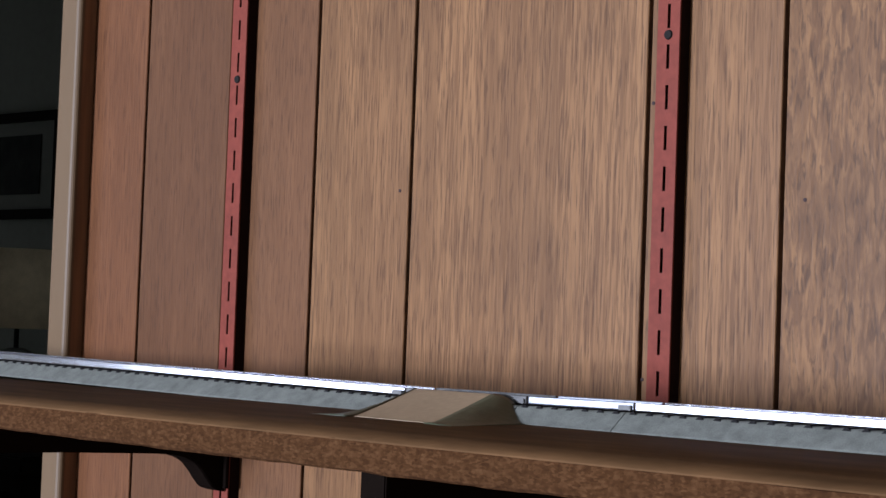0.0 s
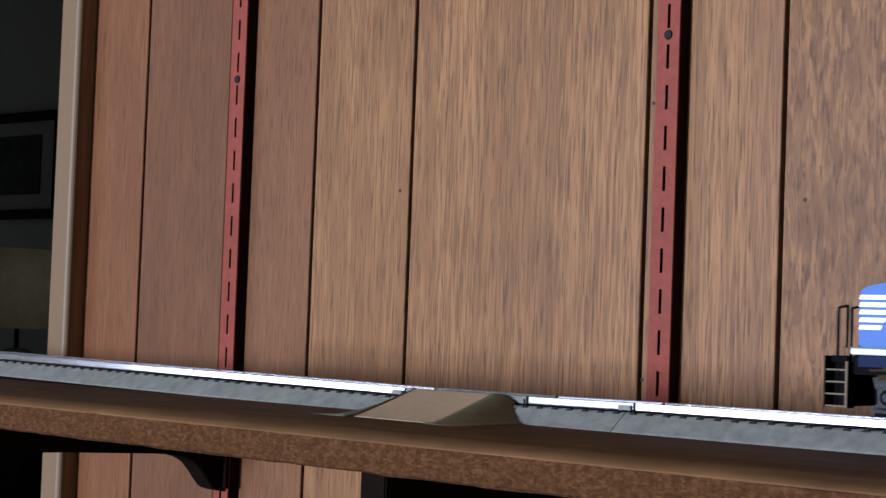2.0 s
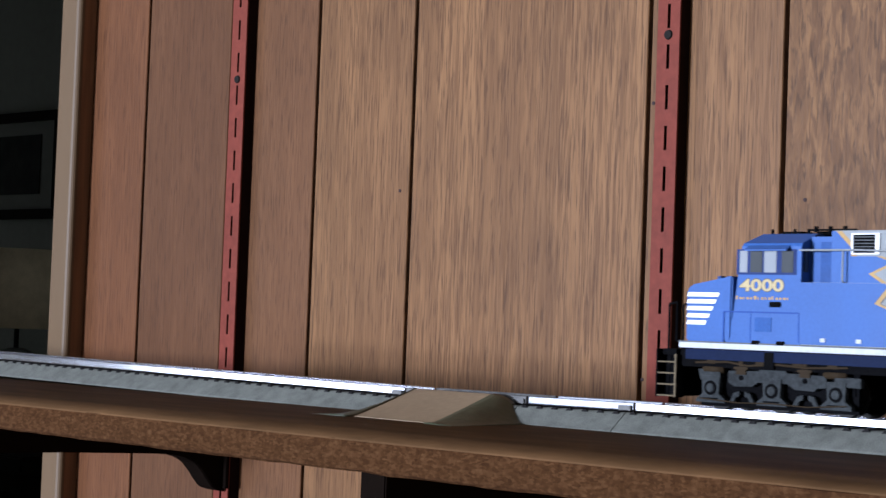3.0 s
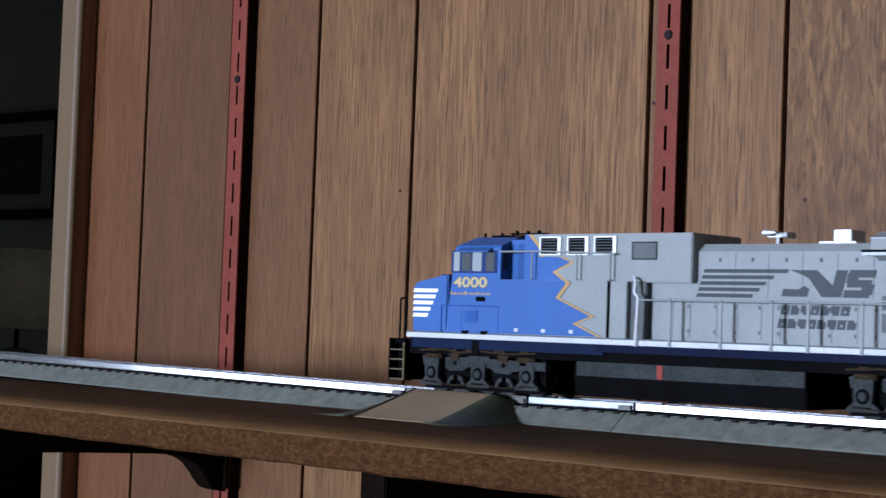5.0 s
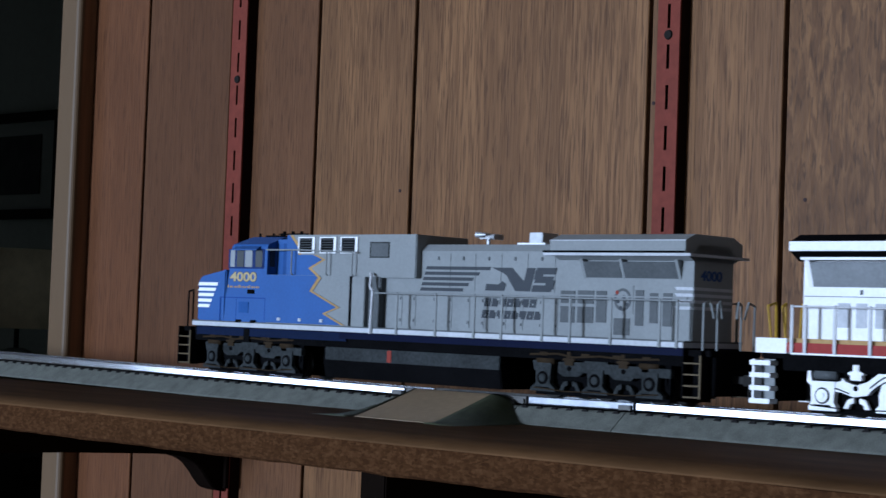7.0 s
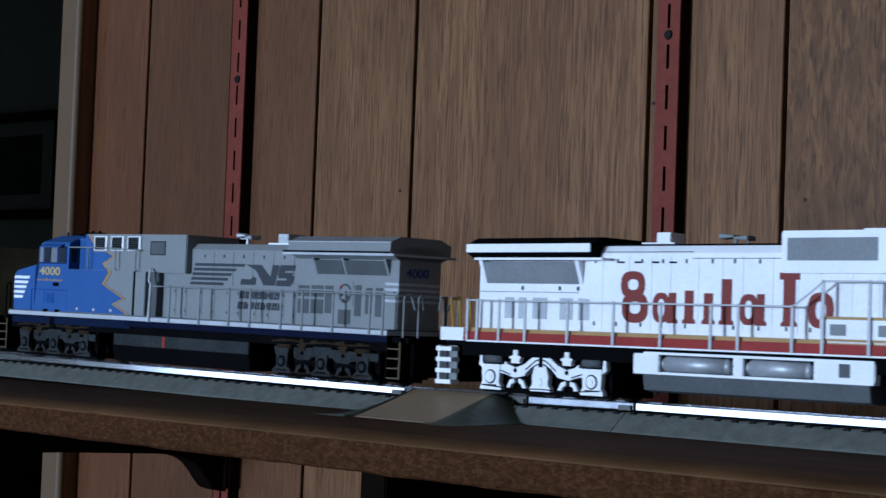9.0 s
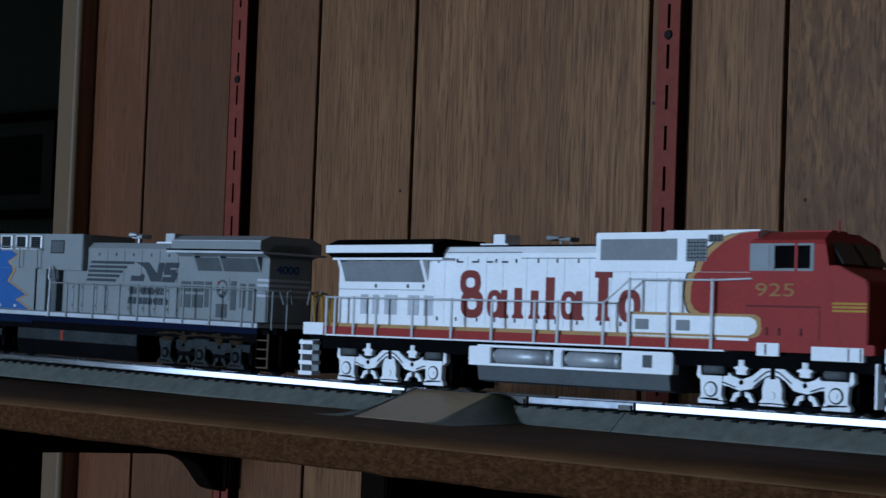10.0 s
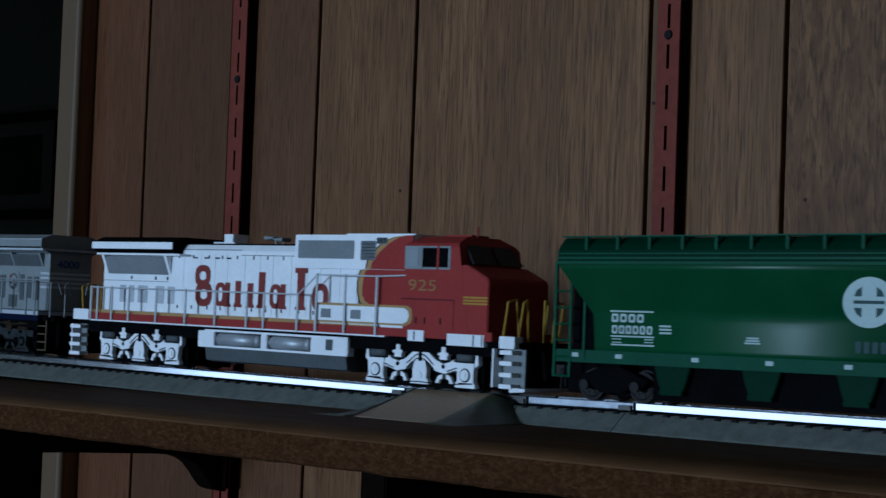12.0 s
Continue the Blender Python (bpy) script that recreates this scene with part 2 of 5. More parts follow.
# ---- slotted shelf standards ----
def standard(x, z_slot, z_screw):
    ob = thing("shelf_standard", "red painted steel slotted shelf standard screwed to the panelling", "shelf standard", (x, WY, 0), "shelf standards")
    w, d, t = 0.0082, 0.011, 0.0013
    z0, z1 = -0.62, 0.9
    zs = [z for z in (z_slot + 0.02509 * k for k in range(-26, 40)) if z0 + 0.02 < z < z1 - 0.02]
    bm = B()
    box(bm, -w, -0.0011, -d, -d + t, z0, z1)
    box(bm, 0.0011, w, -d, -d + t, z0, z1)
    cut = z0
    for z in zs:
        box(bm, -0.0011, 0.0011, -d, -d + t, cut, z - 0.0075)
        cut = z + 0.0075
    box(bm, -0.0011, 0.0011, -d, -d + t, cut, z1)
    part("channel", bm, RED_STEEL, ob)
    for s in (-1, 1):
        part("flange", box(B(), *sorted((s * w, s * (w - t))), -d + t, 0, z0, z1), FLANGE_SHADE, ob, "channel flange painted dark as its shaded side")
    part("slot_backing", box(B(), -w + t, w - t, -0.0012, 0, z0, z1), SLOT_DARK, ob, "dark inside of the channel")
    bm = B()
    rod(bm, (0, -d + 0.0006, z_screw), (0, -d - 0.0012, z_screw), 0.0034, 16, 0.0026)
    part("screw", bm, SCREW, ob, "dark steel screw head")
    return ob


standard(-1.0234, -0.0101, 0.2027)
standard(-0.6242, -0.0095, 0.2047)

# ---- shelf board and its bracket ----
ST = -0.0095
shelf = thing("shelf", "brown particle board shelf with a rough unfinished front edge", "shelf", (0, 0, ST))
random.seed(4)
bm = B()
FY, SB = -0.1075, 0.168
prof = [(SB, -0.0124), (SB, -0.0012), (FY + 0.006, -0.0012), (FY + 0.003, -0.0017), (FY + 0.0004, -0.0030), (FY - 0.0003, -0.0075), (FY + 0.0004, -0.0116), (FY + 0.0014, -0.0124)]
nx = 420
rings = []
for i in range(nx + 1):
    x = -1.55 + 2.35 * i / nx
    rings.append([bm.verts.new((x, y + (noise.noise((x * 60, k * 0.7, 2)) * 0.0007 if k > 2 else 0), z + (noise.noise((x * 90, k * 0.9, 7)) * 0.0005 if k > 3 else 0))) for k, (y, z) in enumerate(prof)])
for a, c in zip(rings, rings[1:]):
    for k in range(len(prof)):
        j = (k + 1) % len(prof)
        bm.faces.new((a[k], a[j], c[j], c[k]))
bm.faces.new(rings[0]), bm.faces.new(rings[-1])
bmesh.ops.recalc_face_normals(bm, faces=bm.faces)
part("core", bm, CHIP, shelf, "rough reddish-brown chip core")
bm = B()
prism(bm, [(SB, -0.0012), (SB, 0), (FY + 0.014, 0), (FY + 0.010, -0.0001), (FY + 0.0075, -0.0003), (FY + 0.0055, -0.00065), (FY + 0.004, -0.0009), (FY + 0.0026, -0.0013), (FY + 0.0014, -0.0018), (FY + 0.0006, -0.0024), (FY, -0.0030), (FY + 0.0012, -0.0030), (FY + 0.004, -0.0018), (FY + 0.007, -0.0013)], -1.55, 0.8, "x")
part("top_skin", bm, SHELF_TOP, shelf, "smooth brown varnished top", True)

brk = thing("shelf_bracket", "dark wooden shelf bracket with a curved foot under the shelf", "shelf bracket", (-1.026, 0, 0), "shelf brackets")
zt = ST - 0.0126
curve = [(0.3999, zt), (0.157, zt), (0.157, -0.075), (0.163, -0.0755), (0.21, -0.0762), (0.25, -0.0772), (0.332, -0.0806), (0.352, -0.0822), (0.362, -0.0848), (0.37, -0.0885), (0.377, -0.0955), (0.382, -0.1015), (0.387, -0.107), (0.3905, -0.109), (0.3999, -0.1115)]
part("arm", prism(B(), curve, -0.009, 0.009, "x", 0.0008), DARK_WOOD, brk)
bm = B()
box(bm, -0.0012, 0.0012, 0.3999, 0.411, -0.108, -0.024)
# added dark plate: the bracket's shadow on the red standard
box(bm, -0.0088, 0.0125, 0.397, 0.4006, -0.1088, -0.024, 0.0004)
part("hook_and_shadow_plate", bm, DARK_WOOD, brk, "dark hook with a plate standing in for the bracket's shadow on the standard")
copy_thing(brk, pose(-0.6257, 0, 0))

# ---- next room, seen through the opening ----
pic = thing("framed_picture", "dark framed picture with a grey mat on the far wall", "picture", (-3.99, 2.2, 0.385))
bm = B()
for x0, x1, z0, z1 in ((-0.23, 0.24, 0.115, 0.14), (-0.23, 0.24, -0.14, -0.115), (-0.23, -0.205, -0.115, 0.115), (0.215, 0.24, -0.115, 0.115)):
    box(bm, x0, x1, -0.025, 0, z0, z1, 0.003)
part("frame", bm, DARK_WOOD, pic)
part("mat", box(B(), -0.205, 0.215, -0.01, -0.002, -0.115, 0.115), material("grey_mat_board", (0.075, 0.074, 0.058), 0.9, grain=40, vary=0.06), pic, "grey mat board")
part("print", box(B(), -0.13, 0.145, -0.0125, -0.0102, -0.075, 0.08), material("dark_print", (0.012, 0.012, 0.01), 0.9, grain=25, vary=0.4, spec=0.1), pic, "dark murky print")

lamp = thing("table_lamp", "table lamp with a pale drum shade, switched off", "lamp", (-3.64, 2.0, -0.55))
SHADE = material("linen_shade", (0.55, 0.47, 0.3), 0.9, grain=500, vary=0.1)
bm = B()
bmesh.ops.create_cone(bm, cap_ends=False, segments=40, radius1=0.125, radius2=0.11, depth=0.19, matrix=Matrix.Translation((0, 0, 0.61)))
bmesh.ops.solidify(bm, geom=bm.faces[:], thickness=0.003)
part("shade", bm, SHADE, lamp, "pale linen drum shade", True)
bm = B()
rod(bm, (0, 0, 0.4), (0, 0, 0.62), 0.006, 12)
part("stem", bm, SCREW, lamp)
bm = B()
bmesh.ops.create_uvsphere(bm, u_segments=24, v_segments=14, radius=0.085, matrix=Matrix.Translation((0, 0, 0.375)) @ Matrix.Diagonal((1, 1, 1.1, 1)))
rod(bm, (0, 0, 0.24), (0, 0, 0.30), 0.06, 24, 0.04)
part("base", bm, material("grey_glazed_pottery", (0.16, 0.17, 0.16), 0.25, grain=40), lamp, "grey glazed pottery base", True)
sideboard = thing("sideboard", "dark wooden sideboard under the lamp", "sideboard", (-3.95, 1.98, FLOOR))
part("top", box(B(), -0.7, 0.7, -0.22, 0.21, 0.9, 0.94, 0.004), DARK_WOOD, sideboard)
part("body", box(B(), -0.67, 0.67, -0.2, 0.2, 0, 0.9), DARK_WOOD, sideboard)
for x in (-0.33, 0.33):
    d = part("door", box(B(), x - 0.3, x + 0.3, -0.215, -0.2, 0.06, 0.86, 0.004), DARK_WOOD, sideboard)
    part("knob", rod(B(), (x * 0.2, -0.24, 0.5), (x * 0.2, -0.214, 0.5), 0.012, 12), SCREW, d, "steel knob")

# ---- track ----
RAIL_Y, G = 0.00825, 0.0011


def tie_mesh():
    bm = box(B(), -0.0008, 0.0008, -0.0138, 0.0138, -0.0052, -0.0027)
    for s in (-1, 1):
        box(bm, -0.0009, 0.0009, s * RAIL_Y - 0.0026, s * RAIL_Y + 0.0026, -0.0027, -0.0025)
        prism(bm, [(-0.0017, -0.0038), (0.0017, -0.0038), (0.0004, -0.0027), (-0.0004, -0.0027)], s * 0.0138, s * 0.0147, "y")
    return mesh_of("tie", bm, TIE)


TIE_MESH = tie_mesh()


def rail_profile(bm, x0, x1, y):
    h = 0.00254
    p = [(-0.0009, -h), (0.0009, -h), (0.0006, -h + 0.0003), (0.00058, -0.0002), (0.0004, 0), (-0.0004, 0), (-0.00058, -0.0002), (-0.0006, -h + 0.0003)]
    return prism(bm, [(y + a, z) for a, z in p], x0, x1, "x")


def track(x0, x1, m, label, metal=NICKEL):
    """A length of sectional track from x0 to x1, tilted as m says."""
    ob = thing("track_section", label, "model track", group="track sections")
    ob.matrix_basis = m
    bm = B()
    n = max(2, int((x1 - x0) / 0.0016))
    prof = [(-0.022, -0.0095), (-0.0215, -0.0088), (-0.0146, -0.0036), (-0.0135, -0.0031), (0.0135, -0.0031), (0.0146, -0.0036), (0.022, -0.0095)]
    rings = []
    for i in range(n + 1):
        x = x0 + (x1 - x0) * i / n
        rings.append([bm.verts.new((x, y, z + (0.00022 * noise.noise((x * 900, y * 500, 3)) if 0 < k < 6 else 0))) for k, (y, z) in enumerate(prof)])
    for a, c in zip(rings, rings[1:]):
        for k in range(len(prof)):
            j = (k + 1) % len(prof)
            bm.faces.new((a[k], a[j], c[j], c[k]))
    bm.faces.new(rings[0]), bm.faces.new(rings[-1])
    bmesh.ops.recalc_face_normals(bm, faces=bm.faces)
    part("roadbed", bm, BALLAST, ob, "grey speckled plastic ballast roadbed")
    for s in (-1, 1):
        part("rail", rail_profile(B(), x0 + 0.0004, x1 - 0.0004, s * RAIL_Y), metal, ob, "bright nickel silver rail")
        bm = box(B(), x1 - 0.006, x1 - 0.0008, s * RAIL_Y - 0.0016, s * RAIL_Y + 0.0016, -0.0026, -0.0009, 0.0002)
        part("rail_joiner", bm, NICKEL_OLD, ob, "worn metal rail joiner")
    k = int((x1 - x0) / 0.0064)
    for i in range(k):
        t = new("tie", TIE_MESH)
        t.parent = ob
        t.location = (x0 + (i + 0.5) * (x1 - x0) / k, 0, 0)
    return ob


def tilt(xa, za, xb, zb):
    """Pose that lays the line z = 0 through two points of the track."""
    a = math.atan2(zb - za, xb - xa)
    return Matrix.Translation((xa, 0, za)) @ Matrix.Rotation(-a, 4, "Y") @ Matrix.Translation((-xa, 0, 0))


track(-0.98, -0.4497, tilt(-0.69, 0.0012, -0.4497, -0.0008), "straight model track on grey roadbed, lifted at one end")
track(-0.4493, -0.391, tilt(-0.4497, -0.0008, -0.391, -0.0006), "short straight model track under the road crossing", NICKEL_OLD)
track(-0.3906, -0.3451, tilt(-0.391, -0.0006, -0.345, -0.0002), "short straight model track with dull rails on grey roadbed", NICKEL_DULL)
track(-0.3447, -0.1165, tilt(-0.345, -0.0002, -0.1165, 0.0006), "straight model track on grey plastic roadbed")
track(-0.116, 0.66, tilt(-0.1165, 0.0006, 0.66, 0.0006), "straight model track on grey plastic roadbed")

# road ramp up to the rails, with a grassy bank on either side
ramp = thing("road_crossing", "tan plastic road ramp with olive green banks beside the track", "road ramp", (-0.4125, 0, ST))


def ramp_z(y):
    u = min(1, max(0, (-0.0125 - y) / 0.0405))
    return 0.0088 * (1 - u) ** 1.1 + 0.00015


bm = B()
rows = []
for i in range(15):
    y = -0.0122 - 0.041 * i / 14
    sk = 0.009 * i / 14
    rows.append([bm.verts.new((x + sk, y, z)) for x, z in ((-0.0285, ramp_z(y)), (0.0085, ramp_z(y)), (0.0085, 0), (-0.0285, 0))])
for a, c in zip(rows, rows[1:]):
    for k in range(4):
        bm.faces.new((a[k], a[(k + 1) % 4], c[(k + 1) % 4], c[k]))
bm.faces.new(rows[0]), bm.faces.new(rows[-1])
bmesh.ops.recalc_face_normals(bm, faces=bm.faces)
part("road", bm, TAN_ROAD, ramp, "tan road surface")
for side in (-1, 1):
    bm = B()
    rows = []
    for i in range(19):
        y = -0.0118 - 0.0455 * i / 18
        sk = 0.009 * min(1, i / 16)
        h = ramp_z(y) + 0.0003
        run = 0.0215 * (1 - 0.55 * max(0, i / 18 - 0.2)) if side > 0 else 0.004 + 0.013 * i / 18
        base = 0.0085 if side > 0 else -0.0285
        row = []
        for k in range(9):
            u = k / 8
            z = h * (0.5 + 0.5 * math.cos(math.pi * u ** 1.25)) if u < 1 else 0
            row.append(bm.verts.new((base + sk + side * run * u, y, max(0, z + 0.0002 * noise.noise((u * 9, y * 300, 4))) if 0 < k < 8 else z)))
        row.append(bm.verts.new((base + sk, y, 0)))
        rows.append(row)
    for a, c in zip(rows, rows[1:]):
        for k in range(10):
            bm.faces.new((a[k], a[(k + 1) % 10], c[(k + 1) % 10], c[k]))
    bm.faces.new(rows[0]), bm.faces.new(rows[-1])
    bmesh.ops.recalc_face_normals(bm, faces=bm.faces)
    part("bank", bm, GREEN_BANK, ramp, "olive green grassy bank", True)


# ---- model train: paints ----
def paint(name, colour, rough=0.5, grain=900.0, vary=0.08, spec=0.11):
    return material(name, colour, rough, grain=grain, vary=vary, spec=spec)


NAVY = paint("bright_blue_model_paint", (0.037, 0.093, 0.275), 0.4, grain=900, vary=0.05)
GREY_P = paint("light_grey_model_paint", (0.212, 0.223, 0.226), 0.45, grain=900, vary=0.05)
GREY_M = paint("mid_grey_model_paint", (0.085, 0.091, 0.095), 0.5, grain=900, vary=0.1)
WHITE_P = paint("white_model_paint", (0.8, 0.8, 0.82), 0.4, grain=900, vary=0.04)
RED_P = paint("maroon_red_model_paint", (0.25, 0.034, 0.03), 0.42, grain=900, vary=0.06, spec=0.05)
GOLD = paint("gold_model_paint", (0.36, 0.23, 0.09), 0.5, grain=900, vary=0.08)
DULL_GOLD = paint("dull_gold_number", (0.27, 0.15, 0.05), 0.5)
YELLOW = paint("yellow_model_paint", (0.36, 0.22, 0.025), 0.5, grain=900, vary=0.08)
PALE_GOLD = paint("pale_gold_lettering", (0.4, 0.32, 0.17), 0.5)
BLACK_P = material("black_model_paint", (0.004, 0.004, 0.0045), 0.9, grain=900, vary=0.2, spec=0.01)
LOGO_GREY = paint("charcoal_lettering", (0.042, 0.047, 0.055), 0.5, grain=900, vary=0.05)
LETTER_RED = paint("maroon_lettering", (0.17, 0.034, 0.028), 0.5, grain=900, vary=0.05)
TRUCK_GREY = paint("dark_grey_truck_paint", (0.03, 0.033, 0.034), 0.6, grain=900, vary=0.25, spec=0.03)
WHEEL = material("blackened_wheel_metal", (0.011, 0.0098, 0.0088), 0.55, spec=0.15, grain=900, vary=0.2)
SILVER = material("silver_air_tank_paint", (0.4, 0.41, 0.43), 0.45, metal=0.35, grain=500, vary=0.1)
PANE = material("cab_window_glass", (0.2, 0.215, 0.23), 0.12, spec=0.2, grain=100, vary=0.05)
PANE_DIM = material("dim_cab_window_glass", (0.03, 0.035, 0.04), 0.12, spec=0.12, grain=100, vary=0.1)
RED_MARK = paint("red_mark_paint", (0.2, 0.03, 0.02), 0.5)
GREEN_P = material("green_hopper_paint", (0.009, 0.06, 0.018), 0.42, grain=900, vary=0.06, spec=0.5)
GREEN_S = paint("pale_green_sill_paint", (0.018, 0.066, 0.036), spec=0.04)
# dark green that also holds the shade of the recessed chutes
GREEN_K = paint("shaded_dark_green_paint", (0.004, 0.024, 0.011), spec=0.03)
GREEN_D = paint("dull_green_hopper_paint", (0.008, 0.06, 0.027), 0.5, grain=900, vary=0.1)
RAIL_P = paint("silver_handrail_paint", (0.5, 0.5, 0.52), 0.4)
GREY_L = paint("pale_grey_paint", (0.45, 0.46, 0.49), 0.5)
STEP_TAN = paint("worn_tan_step_paint", (0.1, 0.075, 0.042), 0.5)
GREY_T = paint("tank_grey_paint", (0.2, 0.21, 0.22), 0.5)
# brown that stands in for light reflected along the underframe
PIPE_BROWN = paint("brown_highlight_pipe_paint", (0.028, 0.019, 0.011), 0.6, spec=0.03)
MARK = paint("pale_marking", (0.42, 0.5, 0.48), 0.5, grain=900, vary=0.05)
MARK_DARK = paint("dark_marking", (0.03, 0.06, 0.06), 0.5)


def mm(name, bm, mat, parent, ox=0.0, label="", smooth=False):
    """A part modelled in millimetres along the train, moved to its vehicle's own origin."""
    for v in bm.verts:
        v.co = Vector((v.co.x - ox, v.co.y, v.co.z)) * 0.001
    return part(name, bm, mat, parent, label, smooth)


def flat(bm, pts, y, thick=0.12):
    """A thin painted shape on a side: polygon in x and z, standing proud of y towards the viewer."""
    return prism(bm, pts, y - thick, y + 0.3, "y")


def lettering(name, text, x0, x1, z0, z1, y, mat, parent, ox, label="", heavy=0.0):
    cu = bpy.data.curves.new(name, "FONT")
    cu.body, cu.size, cu.extrude, cu.offset = text, 1.0, 0.02, heavy
    ob = bpy.data.objects.new(name, cu)
    scene.collection.objects.link(ob)
    me = bpy.data.meshes.new_from_object(ob.evaluated_get(bpy.context.evaluated_depsgraph_get()))
    bpy.data.objects.remove(ob)
    xs, ys = [v.co.x for v in me.vertices], [v.co.y for v in me.vertices]
    for v in me.vertices:
        u, w = (v.co.x - min(xs)) / (max(xs) - min(xs)), (v.co.y - min(ys)) / (max(ys) - min(ys))
        v.co = Vector((x0 + u * (x1 - x0) - ox, y - (0.12 if v.co.z > 0 else -0.1), z0 + w * (z1 - z0))) * 0.001
    me.materials.clear()
    me.materials.append(mat)
    me.name = name
    return part(name, me, mat, parent, label)


def quad(x0, x1, z0, z1, lean=0.0):
    return [(x0, z0), (x1, z0), (x1 + lean, z1), (x0 + lean, z1)]


def ring(x0, x1, z0, z1, t, n=20, e=2.6):
    """Outer and inner outline of a rounded block."""
    def oval(a, b, c, d):
        cx, cz, rx, rz = (a + b) / 2, (c + d) / 2, (b - a) / 2, (d - c) / 2
        out = []
        for i in range(n):
            w = 2 * math.pi * i / n
            co, si = math.cos(w), math.sin(w)
            out.append((cx + rx * math.copysign(abs(co) ** (2 / e), co), cz + rz * math.copysign(abs(si) ** (2 / e), si)))
        return out
    return oval(x0, x1, z0, z1), oval(x0 + t, x1 - t, z0 + t, z1 - t)


def block(bm, x0, x1, z0, z1, y, hole=None, e=4.0):
    """A rounded plain block, with a hole through it if hole gives the width of its rim."""
    if not hole:
        return flat(bm, ring(x0, x1, z0, z1, 0, e=e)[0], y)
    a, b = ring(x0, x1, z0, z1, hole, e=e)
    n = len(a)
    v = [[bm.verts.new((p[0], yy, p[1])) for p in q] for q in (a, b) for yy in (y - 0.12, y + 0.2)]
    for i in range(n):
        j = (i + 1) % n
        for p, q in ((v[0], v[2]), (v[0], v[1]), (v[2], v[3])):
            bm.faces.new((p[i], p[j], q[j], q[i]))
    bmesh.ops.recalc_face_normals(bm, faces=bm.faces)
    return bm


def cells(bm, rows, x0, x1, z0, z1, y, lean=0.0):
    """A plain shape of square cells: rows of marks from the top down."""
    n, m = len(rows[0]), len(rows)
    for r, row in enumerate(rows):
        za, zb = z1 - (r + 1) * (z1 - z0) / m, z1 - r * (z1 - z0) / m
        k = 0
        while k < n:
            if row[k] == "#":
                e = k
                while e < n and row[e] == "#":
                    e += 1
                xa, xb = x0 + k * (x1 - x0) / n, x0 + e * (x1 - x0) / n
                flat(bm, [(xa + lean * (za - z0), za), (xb + lean * (za - z0), za), (xb + lean * (zb - z0), zb), (xa + lean * (zb - z0), zb)], y)
                k = e
            k += 1
    return bm


def wheelset(parent, x, ox, r):
    bm = B()
    for s in (-1, 1):
        rod(bm, (0, s * 7.4, 0), (0, s * 9.6, 0), r, 36)
        rod(bm, (0, s * 6.7, 0), (0, s * 7.4, 0), r + 0.65, 36)
        rod(bm, (0, s * 9.6, 0), (0, s * 9.9, 0), r * 0.82, 36, r * 0.7)
        for k in range(6):
            a = k * math.pi / 3
            rod(bm, (r * 0.5 * math.cos(a), s * 9.7, r * 0.5 * math.sin(a)), (r * 0.5 * math.cos(a), s * 10.15, r * 0.5 * math.sin(a)), 0.6, 8)
    rod(bm, (0, -12, 0), (0, 12, 0), 1.2, 12)
    ob = mm("wheelset", bm, WHEEL, parent, 0, "blackened metal wheels on an axle")
    ob.location = ((x - ox) * 0.001, 0, r * 0.001)
    return ob


